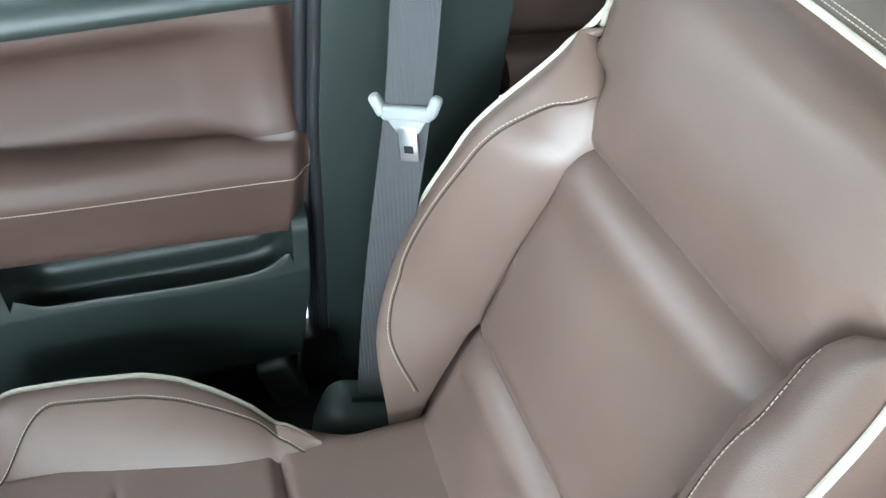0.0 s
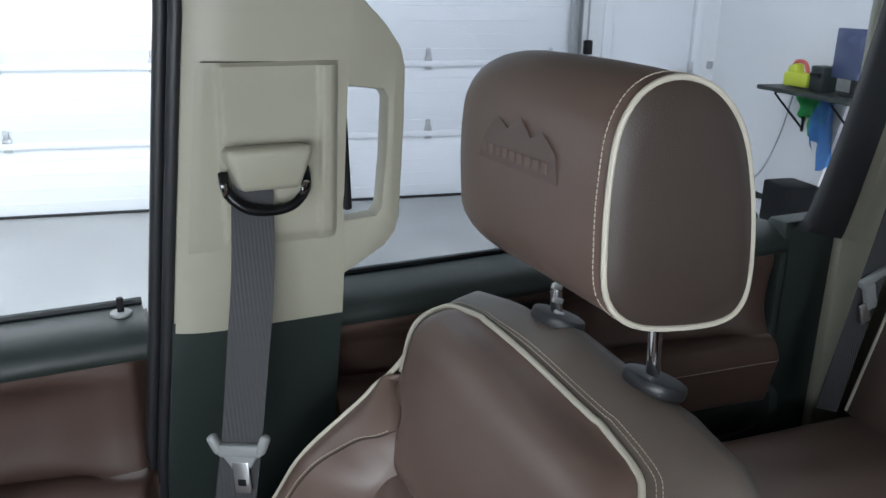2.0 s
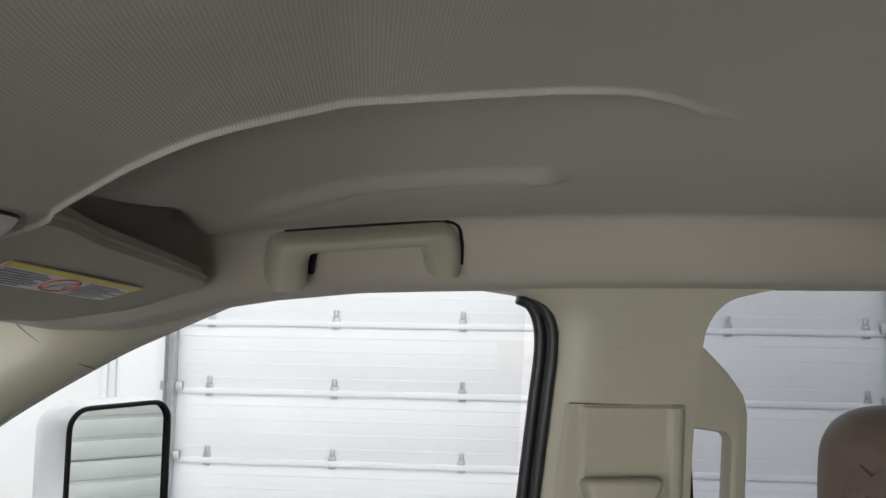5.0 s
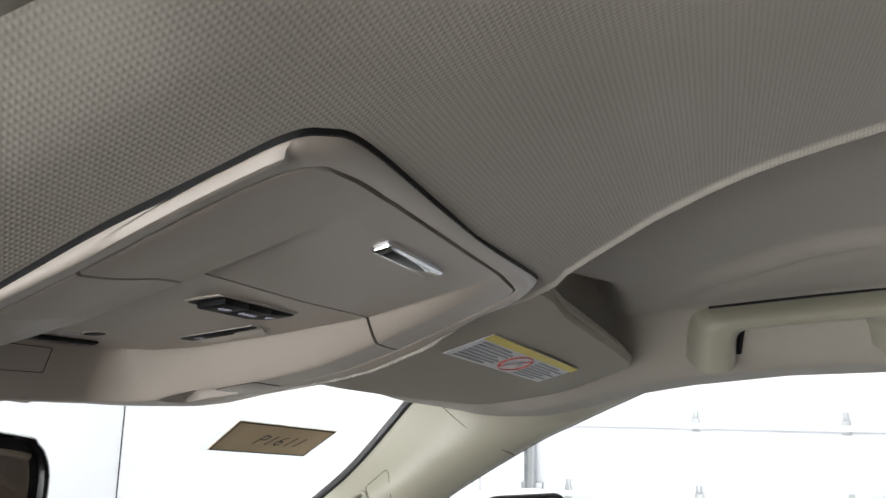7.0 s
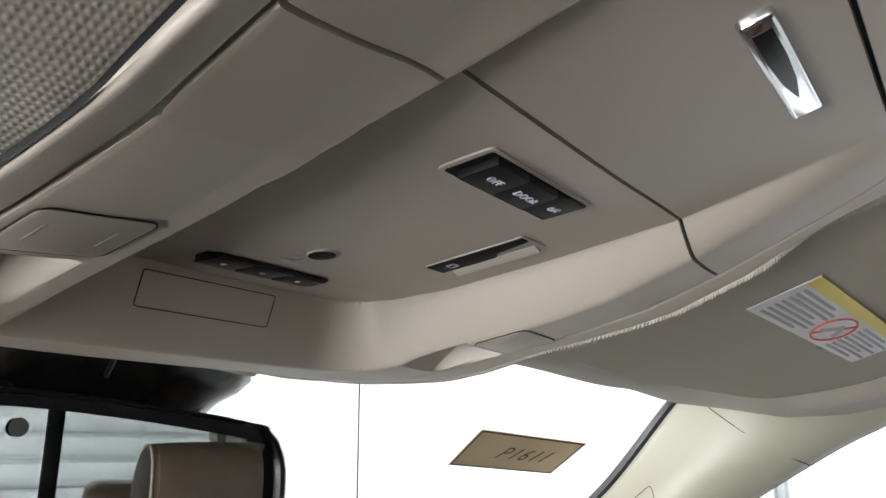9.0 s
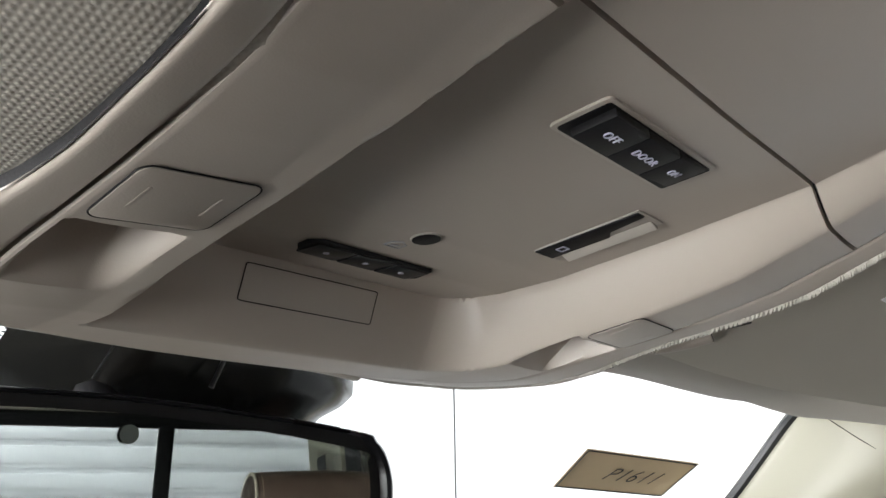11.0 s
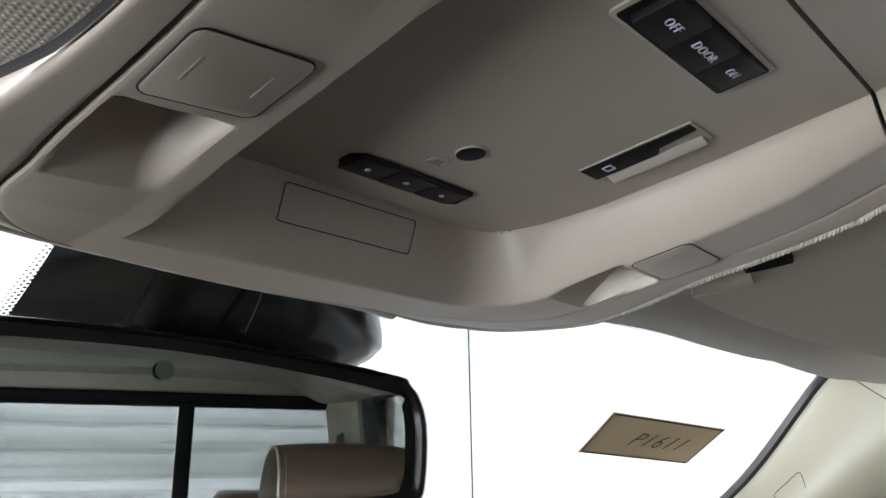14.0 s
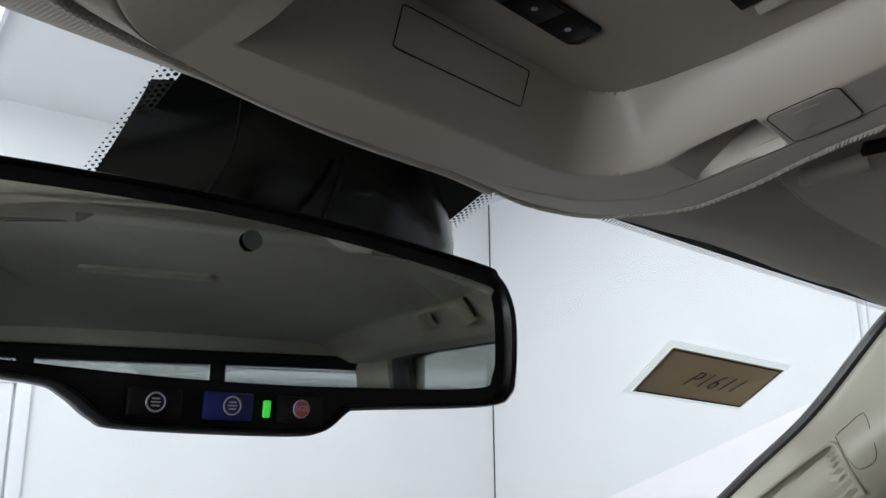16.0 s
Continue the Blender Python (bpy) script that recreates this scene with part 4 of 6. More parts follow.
def front_seat(cx, name_label):
    ob = thing("front_seat", name_label, "car seat", group="front seats")
    base = Vector((cx + 0.008, 0.042, 0.72))

    far = 1 if cx > 0 else -1

    def P(u, v, w):
        # the top sags towards the middle of the cab
        v -= 0.010 * smooth(0.15, -0.10, u * far) * smooth(0.50, 0.61, v) * smooth(0.72, 0.665, v)
        return base + Vector((u, 0, 0)) + LEAN_UP * v + LEAN_OUT * w

    # half width of the seatback by height: bolsters below, shoulders above a small notch
    # the shoulder away from the middle of the cab is the fuller one
    WIDE = [(-0.06, 0.22), (0.05, 0.25), (0.2, 0.265), (0.35, 0.255), (0.44, 0.245), (0.49, 0.232), (0.503, 0.216), (0.53, 0.209), (0.555, 0.200), (0.580, 0.187), (0.600, 0.169), (0.612, 0.142), (0.619, 0.100)]
    FULL = WIDE[:-7] + [(0.503, 0.226), (0.53, 0.236), (0.555, 0.243), (0.580, 0.239), (0.600, 0.224), (0.612, 0.198), (0.619, 0.150)]
    WIDE, FULL = ([(p.x, p.y) for p in spline([(v, w, 0) for v, w in rows], 90)] for rows in (WIDE, FULL))

    def pad_w(u, v):
        a = abs(u)
        w = 0.012 * math.sin(math.pi * min(max((v - 0.15) / 0.26, 0), 1)) * (1 - (a / 0.2) ** 2 if a < 0.2 else 0)
        w += 0.012 * math.sin(math.pi * min(max((v + 0.10) / 0.25, 0), 1)) * (1 - (a / 0.2) ** 2 if a < 0.2 else 0)
        w += (0.009 * math.exp(-((v - 0.378) / 0.024) ** 2) + 0.008 * math.exp(-((v - 0.122) / 0.020) ** 2)) * smooth(0.20, 0.10, a)
        line = 0.411
        w -= 0.012 * math.exp(-abs(v - line) / 0.008) * smooth(0.20, 0.15, a)
        w -= 0.012 * math.exp(-abs(v - 0.150) / 0.007) * smooth(0.21, 0.17, a)
        w += 0.016 * smooth(0.40, 0.50, v) * (1 - 0.5 * smooth(0.1, 0.24, a))
        w -= 0.026 * smooth(0.54, 0.622, v) ** 2
        return w

    rows = []
    for k in range(151):
        v = -0.06 + 0.679 * k / 150
        row = []
        for j in range(41):
            s = -1 + 2 * j / 40
            u = table(FULL if s * far > 0 else WIDE, v)[0] * s
            w = pad_w(u, v)
            w -= 0.02 * max(smooth(0.80, 1.0, abs(s)), smooth(0.585, 0.619, v)) ** 2
            if v < 0.5:
                w -= 0.02 * smooth(0.155, 0.18, abs(u)) * smooth(0.5, 0.46, v)
            row.append(P(u, v, w))
        rows.append(row)
    back = part("backrest", grid(rows), LEATHER, ob, "brown leather backrest with cream piping")
    # the seatback's sides, top and rear shell
    heights = [-0.06 + 0.679 * k / 60 for k in range(61)]
    rim = [(table(FULL if far > 0 else WIDE, v)[0], v) for v in heights]
    last = (rim[-1][0], -table(WIDE if far > 0 else FULL, heights[-1])[0])
    rim += [(mix(last[0], last[1], k / 16), 0.619 + 0.003 * math.sin(math.pi * k / 16)) for k in range(1, 16)]
    rim += [(-table(WIDE if far > 0 else FULL, v)[0], v) for v in reversed(heights)]

    def cover(u, v, f):
        """The cover from the front edge (f 0) over the top's crown (f 1)."""
        k = smooth(0.47, 0.61, v)
        up = (0.042 - 0.016 * smooth(0.04, 0.14, u * far)) * smooth(0.52, 0.62, v)
        wide = 1 + (0.09 if u * far > 0 else 0.31) * k * smooth(0, 0.12, abs(u))
        return P(u * mix(1, wide, f ** 0.8), v + up * math.sin(f * math.pi / 2), mix(pad_w(u, v) - 0.0195, -0.070, f))

    shell_rows = []
    for u, v in rim:
        row = [cover(u, v, f) for f in (0, 0.1, 0.25, 0.45, 0.7, 0.9, 1.0)]
        k = smooth(0.47, 0.61, v)
        for w, wide, up in ((-0.09, 0.088, 0.040), (-0.115, 0.07, 0.028), (-0.135, 0.03, 0.0)):
            row.append(P(u * (1 + wide * (1 if u * far > 0 else 3.5) * k), v + up * (1 - 0.38 * smooth(0.04, 0.14, u * far)) * smooth(0.52, 0.62, v), w))
        shell_rows.append(row)
    part("side_cover", grid(shell_rows), LEATHER_TAUPE, ob, "taupe leather side and top cover")
    part("rear_panel", grid([[P(-0.24 + 0.48 * j / 4, -0.06 + 0.66 * k / 6, -0.134 + 0.01 * math.sin(math.pi * j / 4)) for j in range(5)] for k in range(7)]), LEATHER_TAUPE, ob)
    high = [(u, v) for u, v in rim if v > 0.505]
    top_line = spline([P(u, v, pad_w(u, v) - 0.016) for u, v in high], 110)
    part("piping", tube(top_line, 0.0033, 8), PIPING, back, "cream piping")
    for f in (0.08, 0.135):
        line = [cover(u, v, f) + LEAN_UP * 0.001 for u, v in high]
        part("stitching", stitches(spline(line, 120)), THREAD, back)
    # bolsters
    for s in (1, -1):
        def curved(rows):
            return [(p.x, p.y) for p in spline([(v, w, 0) for v, w in rows], 80)]
        if s == far:
            INNER_EDGE = curved([(-0.05, 0.190), (0.013, 0.190), (0.076, 0.187), (0.147, 0.181), (0.237, 0.168), (0.30, 0.157), (0.357, 0.149), (0.412, 0.146), (0.449, 0.157), (0.475, 0.181), (0.497, 0.218)])
            OUTER_EDGE = curved([(-0.05, 0.196), (0.0, 0.205), (0.04, 0.224), (0.07, 0.243), (0.11, 0.264), (0.15, 0.277), (0.2, 0.281), (0.27, 0.268), (0.32, 0.254), (0.38, 0.240), (0.43, 0.231), (0.47, 0.226), (0.497, 0.226)])
            SEAM_LINE = curved([(0.0, 0.8), (0.018, 1.4), (0.05, 5.5), (0.086, 9.8), (0.124, 11.9), (0.181, 13.2), (0.259, 13.4), (0.344, 12.3), (0.395, 11.0), (0.420, 9.6), (0.437, 6.0), (0.452, 0.8)])
        else:
            INNER_EDGE = curved([(-0.05, 0.190), (0.02, 0.190), (0.158, 0.178), (0.279, 0.160), (0.358, 0.156), (0.41, 0.157), (0.434, 0.162), (0.467, 0.176), (0.483, 0.196), (0.497, 0.216)])
            OUTER_EDGE = curved([(-0.05, 0.196), (0.0, 0.205), (0.045, 0.236), (0.07, 0.256), (0.11, 0.275), (0.2, 0.285), (0.32, 0.267), (0.42, 0.248), (0.47, 0.234), (0.497, 0.222)])
            SEAM_LINE = curved([(0.0, 0.8), (0.018, 1.4), (0.05, 5.0), (0.086, 8.0), (0.124, 8.6), (0.181, 8.4), (0.259, 7.8), (0.344, 7.0), (0.395, 6.4), (0.420, 5.0), (0.437, 2.8), (0.452, 0.8)])

        def inner(v):
            return table(INNER_EDGE, v)[0]

        def outer(v):
            return table(OUTER_EDGE, v)[0]

        def crest(v):
            return 0.014 + 0.066 * smooth(-0.10, 0.09, v) * smooth(0.53, 0.34, v)

        rows, outline = [], []
        for k in range(41):
            v = -0.05 + 0.547 * k / 40
            a, b, h = inner(v), outer(v), crest(v)
            row = []
            for j in range(21):
                q = j / 20
                w = -0.004 + h * math.sin(math.pi * q * 0.64) ** 0.85 if q > 0 else -0.012
                row.append(P(s * mix(a, b, q), v, w + pad_w(a, v) * (1 - q)))
            edge = row[-1].copy()
            row.append(P(s * (b + 0.006), v, 0.6 * h - 0.01))
            row.append(P(s * (b + 0.004), v, -0.03))
            row.append(P(s * (b - 0.002), v, -0.08))
            rows.append(row)
            # low down the piping runs back round the side
            outline.append(edge + Vector((s * 0.002, 0, 0)) + (Vector((s * 0.003, 0, 0)) - LEAN_OUT * 0.055) * smooth(0.26, 0.10, v))
        tip = [P(s * mix(0.210, 0.219, j / 23), 0.512, mix(-0.010, -0.06, smooth(0.6, 1, j / 23))) for j in range(24)]
        bol = part("bolster", grid(rows + [tip]), LEATHER, ob, "padded brown leather bolster")
        end = top_line[:9] if s > 0 else top_line[-1:-10:-1]
        part("piping", tube(spline(outline[4:-1] + [outline[-2].lerp(end[3], 0.5)] + [end[5], end[8]], 90), 0.0033, 8), PIPING, bol, "cream piping")
        # the bolster's sewn panel seam, curving in to the inner edge at both ends
        def skin(k, q):
            j = min(int(q), 19)
            return rows[k][j].lerp(rows[k][j + 1], q - j)

        def lifted(k, q, h):
            j = min(max(int(q), 1), 18)
            n = (rows[k][j + 1] - rows[k][j - 1]).cross(rows[min(k + 1, 40)][j] - rows[max(k - 1, 0)][j]).normalized()
            return skin(k, q) + (n if n.dot(LEAN_OUT) > 0 else -n) * h

        def where(v):
            return table(SEAM_LINE, v)[0]

        def along(h, shift):
            return spline([lifted(min(int((v + 0.05) / 0.547 * 40 + 0.5), 40), max(where(-0.05 + 0.547 * int((v + 0.05) / 0.547 * 40 + 0.5) / 40) + shift, 0.6), h) for v in (0.014 + 0.436 * i / 31 for i in range(32))], 150)
        part("seam", tube(along(0.0002, 0.0), 0.0010, 6), SEAM, bol)
        part("stitching", stitches(along(0.0009, 0.75)), THREAD, bol)
    # cushion
    cz = 0.718

    def cushion_z(u, y):
        a = abs(u)
        z = cz + 0.030 * smooth(0.1, 0.55, y) + 0.010 * (1 - (a / 0.2) ** 2 if a < 0.2 else 0)
        z -= 0.016 * math.exp(-((y - 0.225) / 0.007) ** 2) * smooth(0.2, 0.14, a)
        z -= 0.012 * math.exp(-((y - 0.405) / 0.005) ** 2) * smooth(0.2, 0.14, a)
        z -= 0.09 * smooth(0.50, 0.60, y) ** 2
        return z
    rows = [[(cx + u, y, cushion_z(u, y) - 0.03 * smooth(0.85, 1, abs(u) / (0.20 + 0.05 * smooth(0.12, 0.25, y)))) for u in ((0.20 + 0.05 * smooth(0.12, 0.25, y)) * (-1 + j / 20) for j in range(41))] for y in (-0.02 + 0.62 * k / 140 for k in range(141))]
    part("cushion", grid(rows), LEATHER, ob, "brown leather cushion")
    for s in (1, -1):
        rows, outline, seam = [], [], []
        for k in range(37):
            t = k / 36
            y = 0.172 + 0.433 * t
            h = 0.052 * smooth(-0.12, 0.45, t) * smooth(1.06, 0.75, t)
            a = table([(0.172, 0.172), (0.19, 0.164), (0.22, 0.160), (0.285, 0.166), (0.41, 0.193), (0.53, 0.221), (0.61, 0.225)], y)[0]
            b = table([(0.172, 0.174), (0.195, 0.196), (0.219, 0.214), (0.25, 0.240), (0.28, 0.261), (0.32, 0.283), (0.365, 0.298), (0.44, 0.308), (0.52, 0.312), (0.61, 0.312)], y)[0]
            row = []
            for j in range(19):
                q = j / 18
                z = cushion_z(a, y) - 0.010 + (h + 0.01) * math.sin(math.pi * min(0.64 * q, 0.5)) ** 0.9 - 0.012 * smooth(0.85, 1.0, q)
                row.append((cx + s * mix(a, b, q), y, z))
            outline.append(Vector(row[-1]) + Vector((s * 0.002, 0, 0.001)))
            place = 11.4 * smooth(0.0, 0.15, t) * (1 - smooth(0.66, 0.84, t)) + 0.4
            seam.append(Vector(row[int(place)]).lerp(Vector(row[int(place) + 1]), place - int(place)) + Vector((0, 0, 0.0016)))
            row += [(cx + s * (b + 0.006), y, cz - 0.03), (cx + s * (b - 0.02), y, cz - 0.16)]
            rows.append(row)
        bol = part("bolster", grid(rows), LEATHER, ob, "padded brown cushion bolster")
        part("piping", tube(spline(outline, 60), 0.0036, 8), PIPING, bol, "cream piping")
        line = spline(seam, 120)[4:]
        part("seam", tube([p - Vector((s * 0.0035, 0, 0.0010)) for p in line], 0.001, 6), SEAM, bol)
        part("stitching", stitches(line), THREAD, bol)
    part("seat_base", block(0.42, 0.48, 0.16, pose(cx, 0.32, 0.57), 0.03, 3), BLACK_MATT, ob)
    return ob


def headrest_for(cx):
    ob = thing("headrest", "brown leather headrest with cream piping on two steel posts", "headrest", group="front headrests")
    # side outline (y, z), rounded, tilted a little backwards
    side = [(-0.192, 1.405), (-0.186, 1.45), (-0.186, 1.50), (-0.192, 1.540), (-0.212, 1.566), (-0.245, 1.574), (-0.282, 1.562), (-0.312, 1.530), (-0.330, 1.48), (-0.340, 1.42), (-0.338, 1.382), (-0.318, 1.366), (-0.27, 1.367), (-0.22, 1.378)]
    loop = [(p.x, p.y) for p in spline([(a, b, 0) for a, b in side], 56, closed=True)]
    my, mz = -0.262, 1.468

    def ring(u, k):
        bow = 0.006 * (1 - (u / 0.13) ** 2)
        return [(cx + u, my + (y - my) * k + (bow if y > my else 0) * 0.6, mz + (z - mz) * k + 0.004 * (1 - (u / 0.13) ** 2)) for y, z in loop]
    rows = [ring(u, k) for u, k in ((-0.128, 0.975), (-0.120, 0.995), (-0.09, 1.0), (-0.05, 1.0), (0, 1.0), (0.05, 1.0), (0.078, 0.990), (0.098, 0.967), (0.112, 0.938), (0.123, 0.905))]
    body = part("cover", grid(rows, close_v=True), LEATHER, ob, "brown leather cover")
    for s in (1, -1):
        rings = [ring(s * u if s < 0 else u - 0.005, k * (1 if s < 0 else 0.93)) for u, k in ((0.128, 0.975), (0.132, 0.93), (0.136, 0.75), (0.138, 0.45), (0.1385, 0.1), (0.1385, 0.001))]
        panel = part("side_panel", grid(rings, close_v=True), LEATHER_DARK, ob, "dark brown leather side panel")
        if s < 0:
            part("piping", tube(ring(-0.1295, 0.982), 0.0025, 8, closed=True), PIPING, panel, "cream piping")
            line = [p for p in ring(s * 0.1185, 1.004)]
            part("stitching", stitches([Vector(p) for p in line] + [Vector(line[0])]), THREAD, body)
    # the embossed badge: a low mountain outline with plain bars
    m = Matrix.Translation((cx - 0.003, -0.1815, 1.498)) @ pose(0, 0, 0, 90, 0, 180) @ pose(0, 0.006, 0) @ Matrix.Diagonal((1.2, 1.2, 1, 1))
    badge = [(-0.055, -0.018), (0.055, -0.018), (0.052, 0.002), (0.035, 0.014), (0.020, 0.008), (0.006, 0.020), (-0.012, 0.010), (-0.026, 0.016), (-0.045, 0.002)]
    part("badge", plate(badge, 0.0004, m, 0.0), EMBOSS, body, "embossed badge")
    for k in range(9):
        part("badge_bar", block(0.007, 0.007, 0.0010, m @ pose(-0.044 + 0.0105 * k, -0.009, 0.001), 0.0), LEATHER, body)
    for s in (1, -1):
        x = cx + (0.078 if s > 0 else -0.082)
        post = part("post", tube([(x, -0.292, 1.255), (x, -0.283, 1.40)], 0.0065, 14), CHROME, ob, "chromed steel post")
        if s > 0:
            for k in range(4):
                part("notch", block(0.005, 0.012, 0.006, pose(x - 0.006, -0.288 + 0.002 * k, 1.30 + 0.016 * k, 20), 0.001), STEEL, post)
        part("collar", disc(0.030, 0.014, pose(x, -0.292, 1.2915, 20), 28, 0.004), RUBBER, ob, "black plastic guide collar")
    return ob


SEAT_X = 0.401
front_seat(SEAT_X, "brown leather front passenger seat with cream piping")
headrest_for(SEAT_X)
front_seat(-SEAT_X - 0.02, "brown leather driver seat with cream piping")
headrest_for(-SEAT_X - 0.02)


def rear_bench():
    ob = thing("bench_seat", "brown leather rear bench seat with cream piping", "car seat")
    for x0, x1 in ((-0.72, -0.25), (-0.24, 0.24), (0.25, 0.72)):
        rows = []
        for k in range(21):
            t = k / 20
            z, y = 0.86 + 0.50 * t, -1.14 - 0.17 * t
            rows.append([(mix(x0, x1, j / 16), y + 0.03 * (1 - (2 * j / 16 - 1) ** 6) - 0.05 * smooth(0.85, 1, t) ** 2, z) for j in range(17)])
        rows.append([(mix(x0, x1, j / 16), -1.38, 1.36) for j in range(17)])
        bk = part("backrest", grid(rows), LEATHER, ob)
        part("piping", tube([Vector(r[0]) for r in rows[:-1]], 0.004, 6), PIPING, bk)
        part("piping", tube([Vector(r[-1]) for r in rows[:-1]], 0.004, 6), PIPING, bk)
    part("cushion", block(1.46, 0.50, 0.16, pose(0, -0.92, 0.80, 4), 0.05, 4), LEATHER, ob)
    part("base", block(1.40, 0.45, 0.30, pose(0, -0.95, 0.60), 0.02), BLACK_MATT, ob)
    return ob


rear_bench()


def rear_headrest(x):
    ob = thing("rear_headrest", "brown leather rear headrest", "headrest", group="rear headrests")
    part("cover", block(0.27, 0.10, 0.12, pose(x, -1.32, 1.375, -8), 0.035, 4), LEATHER, ob)
    part("post", tube([(x - 0.06, -1.33, 1.30), (x - 0.06, -1.325, 1.40)], 0.006), CHROME, ob)
    part("post", tube([(x + 0.06, -1.33, 1.30), (x + 0.06, -1.325, 1.40)], 0.006), CHROME, ob)


rear_headrest(0.48), rear_headrest(-0.48)


# ---------------------------------------------------------------- belts
def strap(points, across, width=0.048, thick=0.0014):
    """A belt along points; across: its width direction at each."""
    rows = []
    for p, a in zip(points, across):
        a = Vector(a).normalized() * width / 2
        rows.append([p - a + a * 2 * k / 6 for k in range(7)])
    return grid(rows, thick=thick)


def front_belt():
    ob = thing("seat_belt", "charcoal woven seat belt hanging beside the front seat", "seat belt")
    pts = spline([(0.748, -0.028, 1.405), (0.728, -0.018, 1.30), (0.700, 0.002, 1.19), (0.680, 0.020, 1.09), (0.686, 0.045, 0.92), (0.694, 0.068, 0.74), (0.702, 0.080, 0.60)], 50)
    wd = spline([(-0.12, 1, 0.05), (0.2, 1, 0.05), (0.45, 0.9, 0.1), (0.56, 0.82, 0.12), (0.35, 0.9, 0.14), (0.25, 0.95, 0.16), (0.25, 0.95, 0.16)], 50)
    part("webbing", strap(pts, wd, 0.051), WEB, ob, "charcoal woven webbing")
    m = Matrix.Translation((0.676, 0.0215, 1.094)) @ pose(0, 0, 0, 84, -6, 234) @ pose(0, 0, 0, 0, 0, 0)
    ton = part("tongue", join(block(0.056, 0.016, 0.012, m @ pose(0, 0, 0), 0.004, 3),
                              block(0.012, 0.026, 0.014, m @ pose(-0.031, 0.008, 0, 0, 0, 25), 0.005, 3), block(0.012, 0.026, 0.014, m @ pose(0.031, 0.008, 0, 0, 0, -25), 0.005, 3),
                              plate([(-0.024, -0.004), (0.024, -0.004), (0.012, -0.022), (-0.012, -0.022)], 0.008, m @ pose(0, 0, -0.004), 0.002)), GREY_PLASTIC, ob, "pale grey plastic tongue holder")
    part("latch_plate", join(block(0.021, 0.040, 0.003, m @ pose(0, -0.034, 0.003), 0.001)), STEEL, ton, "bare steel latch plate")
    part("latch_hole", block(0.011, 0.009, 0.0036, m @ pose(0, -0.040, 0.003), 0.0008), BLACK_MATT, ton)
    # the guide at the pillar: a moulded cover over a black ring
    cov = thing("belt_guide", "beige moulded belt guide cover on the centre pillar", "belt guide")
    bm = block(0.052, 0.100, 0.052, None, 0.010, 4)
    for v in bm.verts:
        x, y, z = v.co
        low = smooth(0.02, -0.026, z)
        v.co = (0.738 + x * (1 - 0.12 * low) + 0.11 * (1.424 - 1.21 - 0.214) - 0.004 * (1 - low) * smooth(0.02, -0.02, x), -0.044 + y * (1 - 0.24 * low), 1.424 + z + 0.006 * smooth(0.02, -0.02, x) * (abs(y) / 0.05) ** 2)
    part("cover", bm, BEIGE, cov)
    loop = spline([(0.748, 0.006, 1.420), (0.735, 0.004, 1.398), (0.728, -0.015, 1.380), (0.728, -0.045, 1.374), (0.728, -0.072, 1.380), (0.736, -0.090, 1.398), (0.748, -0.092, 1.420)], 26)
    part("ring", tube(loop, 0.006, 10), BLACK, cov, "black belt ring")
    part("clip", tube(spline([(0.738, -0.080, 1.384), (0.728, -0.084, 1.395), (0.724, -0.088, 1.408)], 8), 0.004), CHROME, cov)
    part("clip", tube(spline([(0.738, 0.002, 1.390), (0.730, 0.008, 1.400), (0.728, 0.010, 1.412)], 8), 0.004), CHROME, cov)
    low = thing("belt_anchor", "charcoal plastic belt anchor cover near the floor", "belt guide")
    part("cover", block(0.10, 0.17, 0.12, pose(0.70, 0.085, 0.568, 20, 0, -6), 0.038, 5), DARK, low)
    part("slot", block(0.012, 0.055, 0.008, pose(0.694, 0.090, 0.630, 20, 0, 0), 0.003), BLACK, low)
    return ob


front_belt()


def rear_belt():
    ob = thing("seat_belt", "charcoal rear seat belt with a grey tongue hanging by the pillar", "seat belt")
    pts = spline([(0.70, -1.26, 1.60), (0.70, -1.18, 1.40), (0.69, -1.10, 1.15), (0.69, -1.04, 0.9)], 24)
    part("webbing", strap(pts, [(0.2, 1, 0.3)] * 24, 0.05), WEB, ob)
    part("tongue", join(block(0.012, 0.07, 0.016, pose(0.685, -1.095, 1.155, -20), 0.004), block(0.010, 0.025, 0.05, pose(0.682, -1.088, 1.12, -20), 0.003)), GREY_PLASTIC, ob, "grey plastic tongue")
    part("latch_plate", block(0.004, 0.022, 0.04, pose(0.68, -1.08, 1.09, -20), 0.001), STEEL, ob)


rear_belt()


